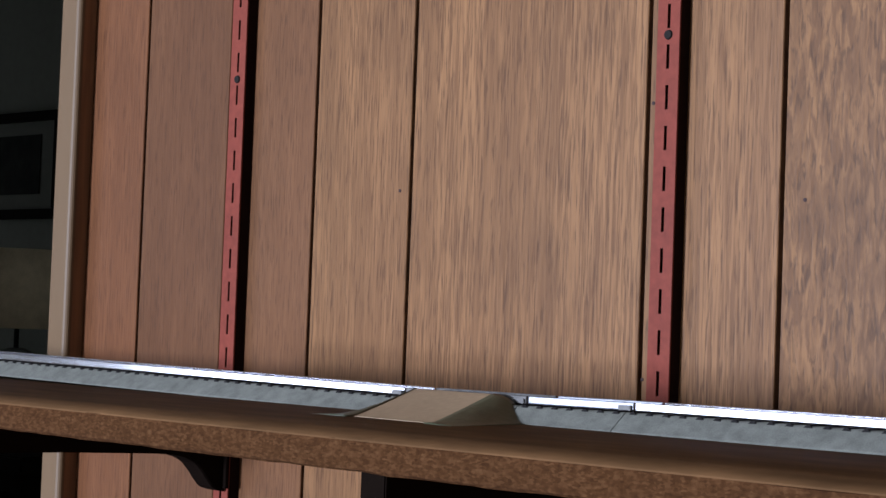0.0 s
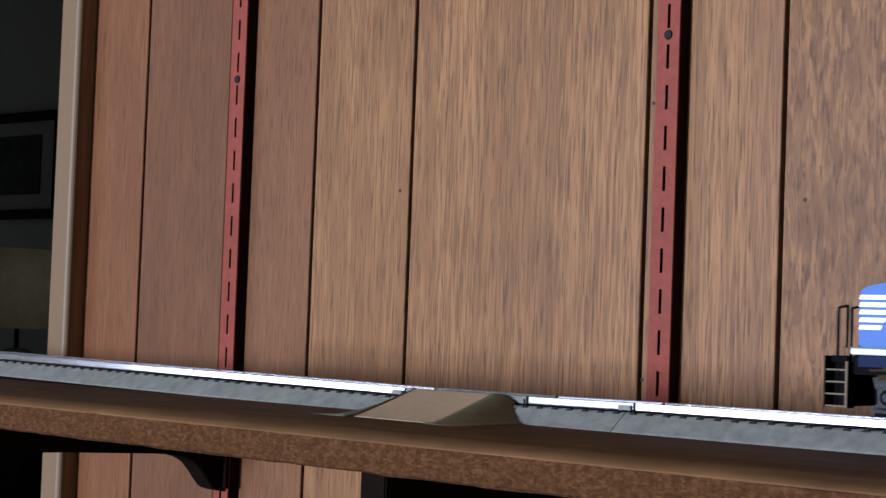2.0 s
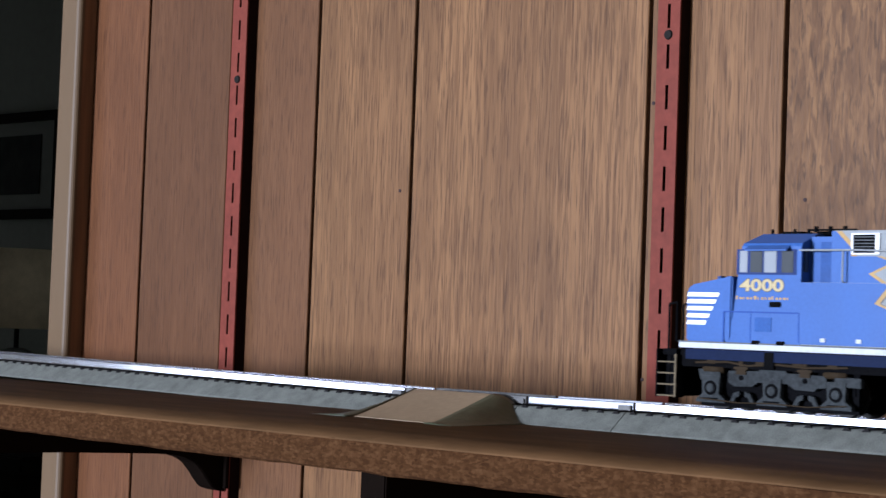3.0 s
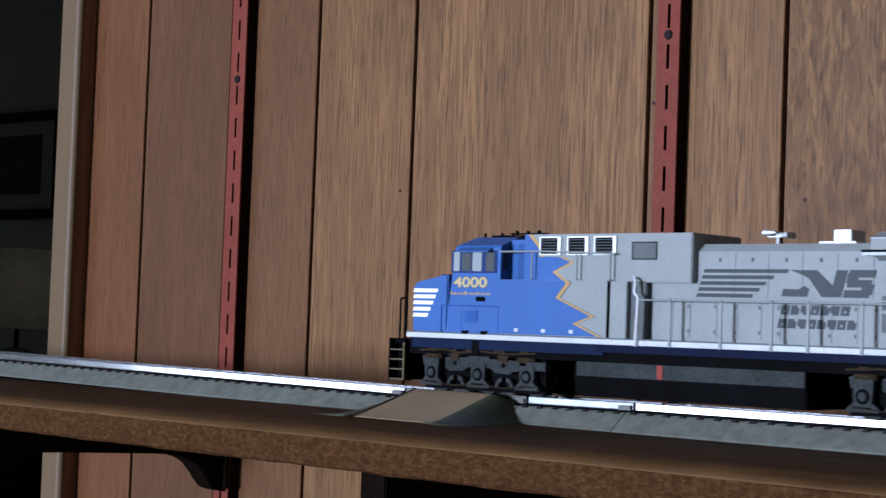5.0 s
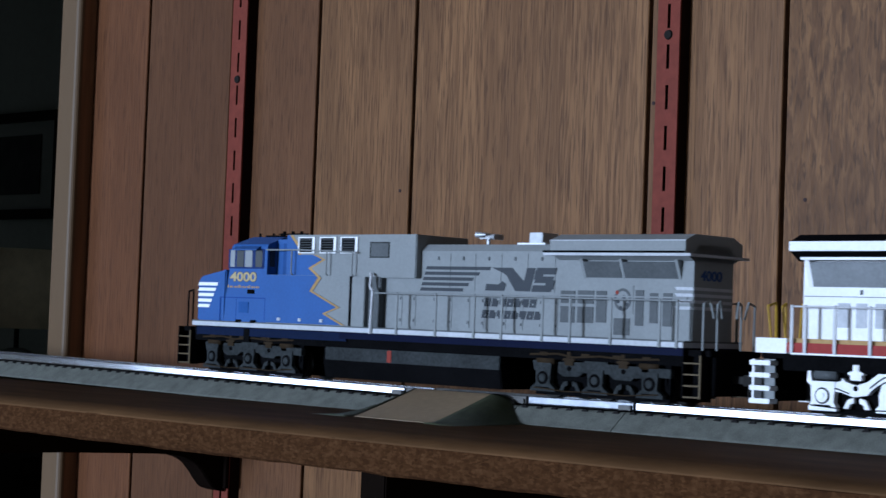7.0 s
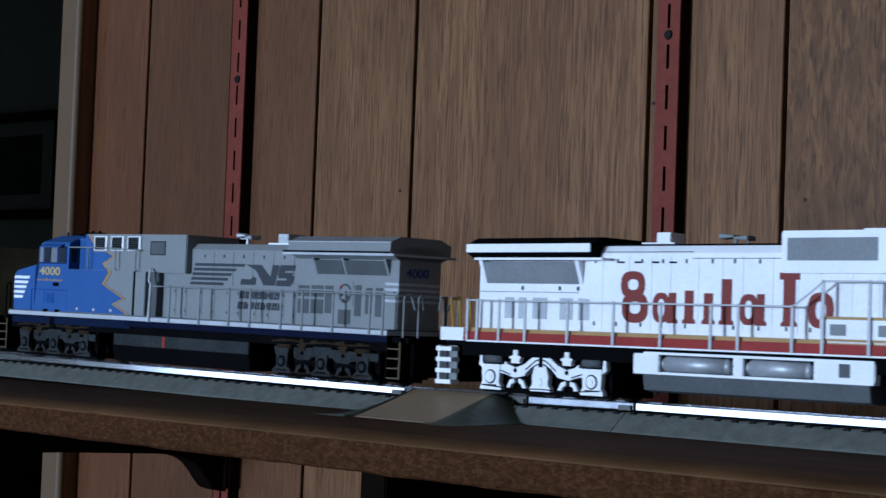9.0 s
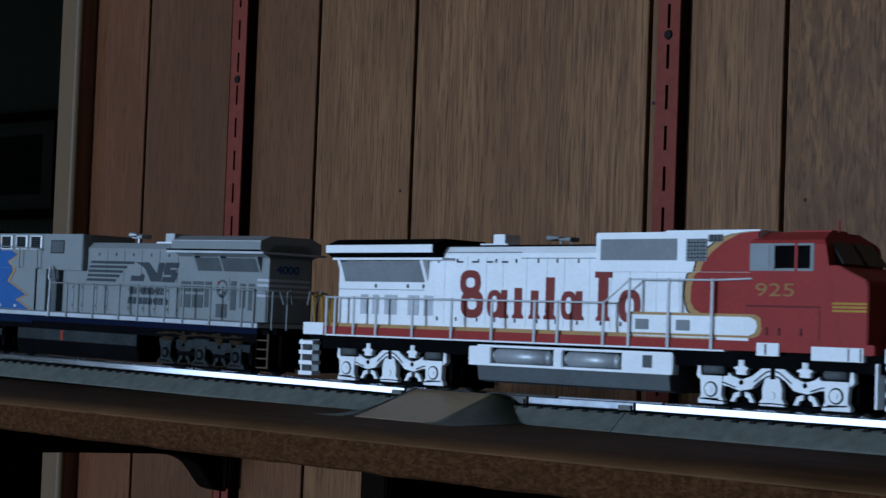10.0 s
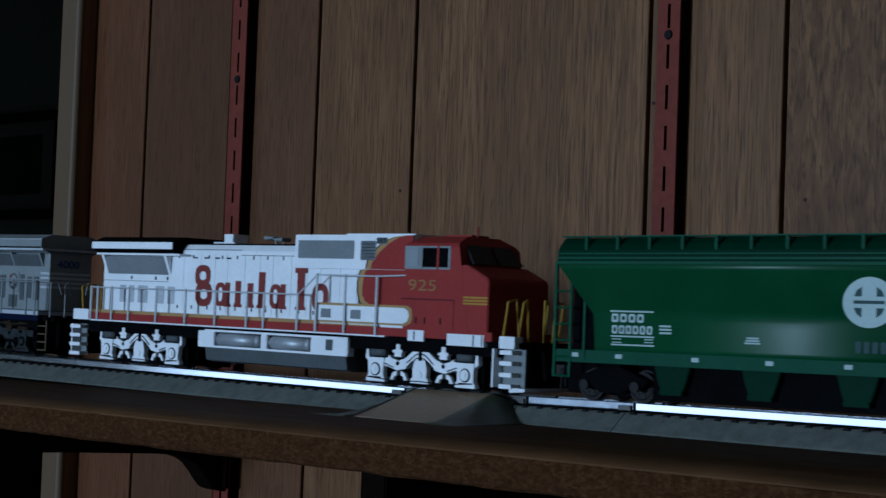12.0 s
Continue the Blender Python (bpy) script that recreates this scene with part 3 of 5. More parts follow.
def heavy_truck(parent, cx, ox, paint, wavy, label, wheels):
    """Three-axle truck: two cast side frames with pedestals, brake gear, journal covers and piping."""
    pitch = 22.2
    body = None
    for s in (-1, 1):
        def plate(pts, y0, y1, bevel=0.15):
            return prism(B(), [(cx + a, b) for a, b in pts], *sorted((s * y0, s * y1)), "y", bevel)

        if wavy:
            half = [(0, 14.6), (3.6, 14.0), (7.4, 11.2), (11.2, 9.9), (14.6, 10.8), (16.2, 12.0), (16.2, 11.0), (18.0, 10.6), (26.2, 10.6), (26.6, 13.6), (25.4, 14.5), (17.0, 14.9), (16.8, 15.7), (25.8, 15.5), (27.6, 14.2), (28.0, 10.4), (25.6, 8.6), (16.0, 7.6), (12.0, 6.4), (7.4, 7.2), (4.2, 10.2), (0, 11.0)]
            pts = half + [(-a, b) for a, b in half[-2:0:-1]]
            frame_ob = mm("side_frame", plate(pts, 12.8, 15.2), paint, parent, ox, label)
        else:
            pts = [(-16.2, 12.4), (-5.2, 12.7), (-4.8, 13.6), (4.4, 13.6), (4.8, 12.5), (18.6, 12.2), (18.6, 8.6), (15.6, 8.4), (14.4, 7.4), (7.6, 7.6), (5.2, 9.2), (-5.2, 9.2), (-7.4, 7.8), (-13.8, 7.6), (-16.2, 8.8)]
            frame_ob = mm("side_frame", plate(pts, 12.6, 15.0), paint, parent, ox, label)
            for pts in ([(-27.2, 12.6), (-19.0, 12.8), (-19.0, 9.6), (-26.4, 9.2)], [(21.4, 12.2), (30.2, 12.0), (30.2, 9.0), (25.8, 9.2), (24.6, 8.4), (21.4, 8.6)]):
                mm("end_beam", plate(pts, 12.8, 15.2), paint, frame_ob, ox)
        if s < 0:
            body = frame_ob
        for k in (-1, 0, 1):
            x = k * pitch
            if wavy:
                top = 10.7 if k else 9.8
                pts = [(x - 4.2, top), (x + 4.2, top), (x + 3.8, 4.4), (x + 4.8, 3.0), (x + 4.8, 1.9), (x - 4.8, 1.9), (x - 4.8, 3.0), (x - 3.8, 4.4)]
                if not k:
                    pts = [(-2.6, 10.6), (2.6, 10.6), (3.6, 7.4), (3.4, 4.4), (4.6, 3.2), (4.4, 2.2), (-4.4, 2.2), (-4.6, 3.2), (-3.4, 4.4), (-3.6, 7.4)]
            else:
                pts = [(x - 3.4, 10.6), (x + 3.4, 10.6), (x + 3.0, 5.0), (x + 5.4, 3.2), (x + 5.4, 2.2), (x - 5.4, 2.2), (x - 5.4, 3.2), (x - 3.0, 5.0)]
            ped = mm("pedestal", plate(pts, 13.2, 15.6), paint, frame_ob, ox)
            if wavy and k:
                mm("journal_ring", rod(B(), (cx + x, s * 15.3, 6.4), (cx + x, s * 15.75, 6.4), 2.5, 20), BLACK_P, ped, ox)
                bm = rod(B(), (cx + x, s * 15.4, 6.4), (cx + x, s * 16.1, 6.4), 2.15, 20, 2.0)
                rod(bm, (cx + x, s * 16.0, 6.4), (cx + x, s * 16.4, 6.4), 0.9, 12)
            elif wavy:
                bm = rod(B(), (cx, s * 15.4, 5.4), (cx, s * 15.9, 5.4), 1.5, 16, 1.2)
            else:
                mm("journal_ring", rod(B(), (cx + x, s * 15.3, 6.8), (cx + x, s * 15.75, 6.8), 2.3, 20), BLACK_P, ped, ox)
                bm = rod(B(), (cx + x, s * 15.4, 6.8), (cx + x, s * 16.1, 6.8), 1.6, 18, 1.3)
            mm("journal_cover", bm, paint, ped, ox)
            if not wavy or k:
                mm("pedestal_bolt", box(B(), cx + x - 2.8, cx + x + 2.8, s * 15.6 - 0.25, s * 15.6 + 0.25, 3.2, 3.7), BLACK_P, ped, ox)
        for k in (-11.3, 11.3):
            bm = B()
            box(bm, cx + k - 1.9, cx + k + 1.9, *sorted((s * 13.2, s * 15.5)), 11.4, 14.2, 0.2)
            box(bm, cx + k - 2.6, cx + k + 2.6, *sorted((s * 13.2, s * 15.7)), 13.0, 13.8, 0.15)
            rod(bm, (cx + k, s * 14.4, 14.0), (cx + k, s * 14.4, 16.0), 1.4, 14)
            mm("brake_unit", bm, paint if wavy else PIPE_BROWN, frame_ob, ox, "" if wavy else "brown brake unit")
            for j in (-1, 1):
                mm("brake_shoe", plate([(k + j * 0.9, 6.2), (k + j * 3.0, 5.6), (k + j * 4.6, 2.6), (k + j * 2.8, 2.6), (k + j * 2.2, 4.2), (k + j * 0.9, 4.6)], 13.0, 14.6), paint, frame_ob, ox)
            mm("frame_hole", rod(B(), (cx + k, s * 14.6, 9.0 if wavy else 10.4), (cx + k, s * 15.35, 9.0 if wavy else 10.4), 0.8, 12), BLACK_P, frame_ob, ox)
        for k in (-21.6, 21.6):
            bm = rod(B(), (cx + k - 3.6, s * 14.2, 12.7), (cx + k + 3.6, s * 14.2, 12.7), 1.55 if wavy else 1.3, 18)
            rod(bm, (cx + k - 4.3, s * 14.2, 12.7), (cx + k - 3.4, s * 14.2, 12.7), 0.8, 12)
            mm("brake_cylinder", bm, GREY_M if wavy else PIPE_BROWN, frame_ob, ox, "grey brake cylinder" if wavy else "brown brake cylinder", True)
        bm = B()
        if wavy:
            for dz in (0.0, 1.5):
                wire(bm, [(cx + a, s * 15.3, b - dz) for a, b in ((-6.6, 9.4), (-4.0, 11.4), (-2.2, 12.6), (-1.0, 12.9))], 0.22)
                wire(bm, [(cx + a, s * 15.3, b - dz) for a, b in ((6.6, 9.4), (4.0, 11.4), (2.2, 12.6), (1.0, 12.9))], 0.22)
            box(bm, cx - 0.7, cx + 0.7, *sorted((s * 15.0, s * 15.55)), 9.4, 15.0)
            for q in (-1, 1):
                wire(bm, [(cx + q * 25.6, s * 15.35, 9.4), (cx + q * 17.2, s * 15.35, 8.6), (cx + q * 13.4, s * 15.35, 7.4)], 0.2)
            mm("frame_seam", bm, BLACK_P, frame_ob, ox)
        else:
            # pipe and blocks added where the underframe catches brownish highlights
            wire(bm, [(cx - 28, s * 15.6, 14.6), (cx - 16, s * 15.6, 15.2), (cx - 9, s * 15.4, 14.2), (cx + 2, s * 15.6, 15.0), (cx + 12, s * 15.6, 14.4), (cx + 26, s * 15.4, 15.0)], 0.4)
            for q in (-24, -6, 7, 19):
                box(bm, cx + q, cx + q + 3.6, *sorted((s * 14.2, s * 15.8)), 14.4, 15.6, 0.2)
            mm("air_pipe", bm, PIPE_BROWN, frame_ob, ox, "brown air piping added for the highlights along the underframe")
        bm = wire(B(), [(cx - 26, s * 15.9, 3.4), (cx - 12, s * 16.1, 2.6), (cx, s * 15.9, 3.0), (cx + 13, s * 16.1, 2.6), (cx + 26, s * 15.9, 3.6)], 0.2)
        mm("brake_rod", bm, BLACK_P if wavy else PIPE_BROWN, frame_ob, ox)
    bm = B()
    box(bm, cx - 27, cx + 27, -12.4, 12.4, 6.5, 11.5)
    box(bm, cx - 8, cx + 8, -12, 12, 11, 15)
    # long black plates, added down to the rail as the shade under the train
    for s in (-1, 1):
        box(bm, cx - 28, cx + 28, s * 11.4 - 0.5, s * 11.4 + 0.5, 1.0, 15)
        box(bm, cx - 26, cx + 26, s * 6 - 0.4, s * 6 + 0.4, 0.9, 8)
    mm("bolster", bm, BLACK_P, parent, ox, "black truck bolster with added plates that darken the gap under the train")
    for k in (-1, 0, 1):
        wheels.append((wheelset(parent, cx + k * pitch, ox, 6.1), (cx + k * pitch - ox) * 0.001, 0.0061))
    return body


def coupler(parent, x, ox, way):
    bm = B()
    box(bm, min(x, x + way * 6), max(x, x + way * 6), -1.3, 1.3, 8.2, 10.6, 0.3)
    prism(bm, [(x + way * 5, -2.0), (x + way * 9, -2.4), (x + way * 9.5, -0.6), (x + way * 7.4, 0.2), (x + way * 7.6, 2.0), (x + way * 5, 1.8)], 7.6, 11.2, "z", 0.25)
    rod(bm, (x + way * 6, 0, 3.5), (x + way * 6.2, 0, 8), 0.35)
    mm("coupler", bm, WHEEL, parent, ox, "dark metal knuckle coupler")


def handrail(parent, ox, xs, z0, z1, y, mat, r=0.36, lead=()):
    for x in xs:
        bm = box(B(), x - 0.55, x + 0.55, y - 0.25, y + 0.25, z0, z1, 0.12)
        mm("stanchion", bm, mat, parent, ox)
    bm = wire(B(), [*lead, *[(x, y, z1 - 0.2) for x in xs]], r)
    for x in xs:
        bmesh.ops.create_uvsphere(bm, u_segments=8, v_segments=6, radius=0.6, matrix=Matrix.Translation((x, y, z1 - 0.2)))
    mm("handrail", bm, mat, parent, ox)


def steps(parent, ox, x0, x1, mat, tread, y=-17.0, zs=(3.6, 7.2, 10.8, 14.4)):
    """Step wells on both sides: thin side plates, a shallow back and narrow treads."""
    for s in (-1, 1):
        bm = B()
        a, b = sorted((s * abs(y), s * (abs(y) - 5)))
        for x in (x0, x1):
            box(bm, x - 0.25, x + 0.25, a, b, zs[0] - 0.5, 18.5)
        box(bm, x0, x1, s * 12.2 - 0.3, s * 12.2 + 0.3, zs[0], 18.5)
        w = mm("step_well", bm, mat, parent, ox)
        for z in zs:
            mm("step", box(B(), x0 + 0.3, x1 - 0.3, a, b, z - 0.25, z + 0.2, 0.08), tread, w, ox)
        mm("step_edge", box(B(), x1 - 0.3, x1 + 0.4, *sorted((s * (abs(y) + 0.1), s * (abs(y) - 0.5))), zs[0] - 0.4, 17.0, 0.08), tread, w, ox)


WHEELS = []   # every turning wheelset: object, place on its vehicle, radius


# ---- blue and grey locomotive ----
def blue_locomotive():
    ox = -412.0
    L = thing("model_locomotive", "blue and light grey model diesel locomotive on the track", "model train", group="model train")

    def p(name, bm, mat, label="", parent=None, smooth=False):
        return mm(name, bm, mat, parent or L, ox, label, smooth)

    p("underframe", box(B(), -533, -290.5, -15.5, 15.5, 13.2, 19.2, 0.3), BLACK_P, "black underframe")
    p("sill", box(B(), -533, -290.5, -17.4, 17.4, 19.2, 20.9, 0.2), GREY_L, "pale sill stripe")
    p("sill_line", box(B(), -447, -290.6, -17.1, 17.1, 16.6, 19.15, 0.1), paint("dark_navy_paint", (0.004, 0.006, 0.022), spec=0.03), "dark navy stripe under the sill")
    p("walkway", box(B(), -533.2, -290.2, -17.2, 17.2, 20.9, 21.4), GREY_M)
    nose = prism(B(), [(-531.2, 21.4), (-531.2, 37.6), (-529.4, 39.3), (-514.3, 42.2), (-514.3, 21.4)], -16.3, 16.3, "y", 0.5)
    nose = p("nose", nose, NAVY, "bright blue sloping nose")
    bm = prism(B(), [(-16.5, 21.4), (-16.5, 51.4), (-15.9, 52.4), (-7, 55.8), (7, 55.8), (15.9, 52.4), (16.5, 51.4), (16.5, 21.4)], -514.6, -489.6, "x")
    for v in bm.verts:
        if v.co.x < -514:
            v.co.x += max(0, v.co.z - 42) * 0.4
    cab = p("cab", bm, NAVY, "bright blue cab")
    p("window_band", box(B(), -512.6, -491.2, -16.68, -16.3, 42.6, 50.5, 0.1), paint("dark_blue_window_frame", (0.008, 0.022, 0.1)), "dark window surround", cab)
    for x0, x1, m in ((-511.4, -508.6, PANE), (-507.6, -503.2, PANE_DIM), (-502.6, -498.2, PANE), (-496.4, -492.2, PANE_DIM)):
        p("window_pane", box(B(), x0, x1, -16.8, -16.5, 43.3, 50.0, 0.08), m, parent=cab)
    p("sunshade", prism(B(), [(-16.3, 51.2), (-18.9, 49.9), (-18.9, 50.3), (-16.3, 51.7)], -508.5, -493.5, "x"), NAVY, parent=cab)
    for s in (-1, 1):
        bm = prism(B(), [(s * 1.2, 43.5), (s * 12.5, 43.5), (s * 11.5, 50.5), (s * 1.2, 50.5)], -0.4, 0.25, "x")
        for v in bm.verts:
            v.co.x += -514.6 + max(0, v.co.z - 42) * 0.4
        p("windshield", bm, PANE_DIM, parent=cab)
    bm = B()
    box(bm, -503, -496, -6, 6, 55.6, 56.6, 0.2)
    box(bm, -492, -487, -4, 4, 55.6, 56.7, 0.2)
    for x in (-507, -499, -494):
        rod(bm, (x, -5, 55.4), (x, -5, 57.4), 0.5)
    rod(bm, (-493, -7.5, 56.9), (-476, -7.5, 56.9), 0.3)
    for x in (-490, -485, -480):
        rod(bm, (x, -7.5, 56.2), (x, -7.5, 58.0), 0.7)
    p("roof_fittings", bm, BLACK_P, "dark roof fittings and aerials", cab)
    lettering("number_outline", "4000", -511.6, -495.3, 37.2, 41.5, -16.44, GREY_M, cab, ox, "thin grey number outline", 0.05)
    lettering("cab_number", "4000", -511.3, -495.6, 37.5, 41.2, -16.5, PALE_GOLD, cab, ox, "pale gold cab number", 0.025)
    bm = B()
    for i in range(15):
        w = (0.7, 1.0, 0.5, 0.9)[i % 4]
        flat(bm, quad(-512.6 + i * 1.3, -512.6 + i * 1.3 + w, 34.9, 35.6 + (0.4 if i % 5 == 0 else 0)), -16.5, 0.08)
    p("name_line", bm, GOLD, "small gold lettering too fine to read", cab)
    for z, x1 in ((36.2, -518.6), (34.0, -519.7), (31.8, -520.8), (29.5, -522.0), (27.3, -523.2)):
        p("nose_stripe", flat(B(), quad(-531.0, x1 - 0.7, z - 0.65, z + 0.65, 0.5), -16.3), WHITE_P, parent=nose)
    bm = B()
    for x0, x1, z0, z1 in ((-517.0, -490.0, 30.7, 31.2), (-517.2, -516.7, 19.5, 31), (-490.2, -489.8, 22, 31), (-507.2, -506.9, 22, 30.6)):
        flat(bm, quad(x0, x1, z0, z1), -16.5, 0.06)
    num = lettering("rear_number", "4000", -6.2, 6.2, 41.0, 44.4, 0, paint("dull_blue_number", (0.03, 0.07, 0.2)), L, 0, "dull blue rear number", 0.02)
    for v in num.data.vertices:
        v.co = Vector(((-290.9 - ox) * 0.001 - v.co.y, v.co.x - 0.0015, v.co.z))
    p("panel_line", bm, paint("deep_blue_line", (0.015, 0.05, 0.22)), parent=cab)
    p("cab_vent", box(B(), -505.5, -499.5, -16.72, -16.3, 25.0, 29.4, 0.1), paint("deep_blue_vent", (0.02, 0.07, 0.24)), parent=cab)
    p("marker_lamp", box(B(), -500.5, -496.3, -16.9, -16.3, 32.6, 34.3, 0.2), BLACK_P, parent=cab)
    p("rear_doorway", box(B(), -489.7, -479.5, -11.2, 11.2, 21.4, 54.6, 0.3), NAVY, "recessed blue cab door")
    p("doorway", box(B(), -486.0, -480.8, -11.4, -11.0, 40.6, 53.0, 0.1), paint("deep_blue_door", (0.02, 0.06, 0.2)), "deep blue cab door", cab)
    p("door_window", box(B(), -489.8, -489.35, -15.2, -12.4, 43.6, 50.6, 0.1), PANE_DIM, parent=cab)
    low = p("equipment_box", box(B(), -489.7, -442.2, -16.5, 16.5, 21.4, 40.4, 0.35), GREY_P, "wide grey equipment box")
    up = p("inverter_cabinet", box(B(), -480.5, -411, -14.5, 14.5, 40.0, 56.2, 0.35), GREY_P, "tall grey cabinet behind the cab")
    lo_edge = [(-461.5, 40.3), (-460.4, 39.4), (-464.8, 34.3), (-449.6, 28.3), (-457.3, 25.8), (-446.7, 21.6)]
    p("flash_outline", flat(B(), [(-489.4, 21.6), (-489.4, 40.3)] + [(x + 2.3, z) for x, z in lo_edge], -16.5, 0.05), GREY_M, "thin grey jagged outline", low)
    p("gold_flash", flat(B(), [(-489.4, 21.6), (-489.4, 40.3)] + [(x + 1.8, z) for x, z in lo_edge], -16.5, 0.1), GOLD, "gold jagged outline", low)
    p("blue_flash", flat(B(), [(-489.6, 21.55), (-489.6, 40.35)] + lo_edge, -16.5, 0.2), NAVY, "jagged blue paint field", low)
    hi_edge = [(-479, 56.0), (-473.9, 51), (-473.9, 48.4), (-465.4, 48.4), (-460.3, 46.6), (-468.0, 43.2), (-463.5, 40.4)]
    p("gold_flash", flat(B(), [(-480.4, 40.4), (-480.4, 56.0)] + [(x + 1.8, z) for x, z in hi_edge], -14.5, 0.1), GOLD, "gold jagged outline", up)
    p("blue_flash", flat(B(), [(-480.4, 40.4), (-480.4, 56.05)] + hi_edge, -14.5, 0.2), NAVY, "jagged blue paint field", up)
    for x0, x1 in ((-473.6, -464.4), (-461.6, -452.6), (-450.2, -441.0)):
        bm = B()
        for a, b, c, d in ((x0, x1, 54.9, 55.3), (x0, x1, 49.0, 49.35), (x0, x0 + 0.5, 49.35, 54.9), (x1 - 1.3, x1, 49.35, 54.9)):
            box(bm, a, b, -15.1, -14.4, c, d)
        f = p("louvre_frame", bm, WHITE_P, "white louvre frame", up)
        p("louvre_backing", box(B(), x0 + 0.5, x1 - 1.3, -14.75, -14.4, 49.35, 54.9), BLACK_P, parent=up)
        for k in range(5):
            p("slat", box(B(), x0 + 0.5, x1 - 1.3, -15.0, -14.7, 50.15 + k * 0.98, 50.4 + k * 0.98), GREY_M, parent=f)
    p("hatch_frame", box(B(), -434.9, -424.5, -14.62, -14.3, 47.4, 53.4, 0.1), TRUCK_GREY, "dark hatch frame", up)
    p("cabinet_window", box(B(), -434.2, -425.0, -14.75, -14.3, 47.9, 52.9, 0.1), GREY_M, "grey hatch", up)
    bm = wire(B(), [(-490.5, -16.4, 50.2), (-470, -16.6, 50.2), (-440, -16.6, 49.3)], 0.3)
    for x in (-475.5, -456, -442):
        wire(bm, [(x, -16.6, 49.8), (x, -16.6, 41), (x, -15.5, 40.4)], 0.3)
    p("grab_rail", bm, GREY_P, "pale upper grab rail")
    p("end_panel", box(B(), -442.2, -435.2, -16.2, 16.2, 21.4, 40.2, 0.2), GREY_P)
    p("panel_gap", box(B(), -443.0, -442.0, -16.56, -16.2, 21.5, 40.3), BLACK_P)
    p("filter_grille", box(B(), -435.2, -428.8, -14.2, 14.2, 21.4, 40.8, 0.3), GREY_M, "dark air filter grille")
    hood = prism(B(), [(-11.5, 21.4), (-11.5, 50.2), (-9, 52.7), (9, 52.7), (11.5, 50.2), (11.5, 21.4)], -431, -291, "x")
    hood = p("hood", hood, GREY_P, "long light grey hood")
    x = -428
    k = 0
    while x < -350:
        w = (8.2, 6.4, 9.6, 7.4)[k % 4]
        p("hood_door", box(B(), x, x + w, -11.72, -11.3, 22.4, 34.2, 0.1), GREY_P, parent=hood)
        bm = B()
        for z in (24, 32):
            box(bm, x + w - 1.0, x + w - 0.5, -11.95, -11.5, z, z + 1.1)
        p("latch", bm, GREY_M, parent=hood)
        x += w + 0.45
        k += 1
    p("hood_ledge", box(B(), -428, -293, -12.1, -11.3, 35.0, 35.5), GREY_P, parent=hood)
    x = -408
    while x < -352:
        p("hood_door", box(B(), x, x + 11.6, -11.7, -11.3, 36.0, 49.4, 0.1), GREY_P, parent=hood)
        p("latch", box(B(), x + 5.5, x + 6.2, -12.0, -11.5, 46.9, 48.2), GREY_M, parent=hood)
        x += 12.1
    # mark on the side: five bars and dark leaning blocks
    for i, (z, a, b) in enumerate(((44.0, -408.3, -377.5), (42.05, -409.0, -382.6), (40.1, -409.7, -385.4), (38.15, -410.3, -387.6), (36.2, -410.9, -390.2))):
        p("side_bar", flat(B(), quad(a, b, z - 0.6, z + 0.6, 0.5), -11.75), LOGO_GREY, parent=hood)
    for pts in ([(-376.5, 44.4), (-367.2, 44.4), (-361.6, 39.6), (-360.4, 44.4), (-356.6, 44.4), (-358.8, 36.2), (-365.4, 36.2), (-369.6, 41.6), (-371.4, 42.6)], [(-379.4, 36.2), (-370.4, 36.2), (-369.8, 38.6), (-371.4, 39.6), (-373.4, 38.4), (-378.8, 38.6)]):
        p("side_mark", flat(B(), pts, -11.75), LOGO_GREY, "dark leaning logo shape", hood)
    for z0, z1, a, b in ((42.2, 44.5, -356.4, -347.8), (36.1, 38.4, -358.2, -349.6), (39.2, 41.5, -357.0, -349.0)):
        p("side_mark", flat(B(), quad(a, b, z0, z1, 0.6), -11.75), LOGO_GREY, "dark leaning logo shape", hood)
    p("side_mark", flat(B(), quad(-357.2, -353.4, 40.4, 43.6, 0.8), -11.75), LOGO_GREY, parent=hood)
    p("side_mark", flat(B(), quad(-352.4, -348.6, 37.0, 40.2, 0.8), -11.75), LOGO_GREY, parent=hood)
    for z0, n, a, b in ((30.6, 7, -379.6, -355.4), (26.4, 8, -380.6, -353.2)):
        w = (b - a) / n
        for i in range(n):
            x0 = a + i * w
            rows = (("###", "###", "#.#", "###"), ("##.", "###", "###", "###"), ("###", "###", "###", ".##"))[i % 3]
            bm = cells(B(), rows, x0, x0 + w * 0.8, z0, z0 + 2.9, -11.85, 0.2)
            p("name_block", bm, LOGO_GREY, parent=hood)
    for a, b, z0, z1 in ((-345.2, -339, 32.5, 36.8), (-345.2, -339, 25.9, 31.5), (-337.9, -331, 32.5, 37), (-337.9, -331, 26, 31.5), (-330, -325.6, 26.3, 37), (-313.8, -310.4, 25.7, 37.5), (-308, -304.7, 26.7, 36.6), (-302.8, -299.1, 25.8, 36.7), (-322.5, -315.8, 22.4, 28)):
        p("grille", box(B(), a, b, -11.75, -11.3, z0, z1, 0.1), GREY_M, parent=hood)
    for a, z in ((-321.2, 36.6), (-318.4, 35.0), (-317.2, 32.6), (-319.6, 31.4), (-320.8, 33.6)):
        p("emblem_spot", block(B(), a - 0.7, a + 0.7, z - 0.7, z + 0.7, -11.78, None, 2), RED_MARK if z > 36 else LOGO_GREY, parent=hood)
    p("builder_plate", box(B(), -323.2, -314.6, -11.72, -11.3, 29.3, 39.0, 0.1), GREY_P, parent=hood)
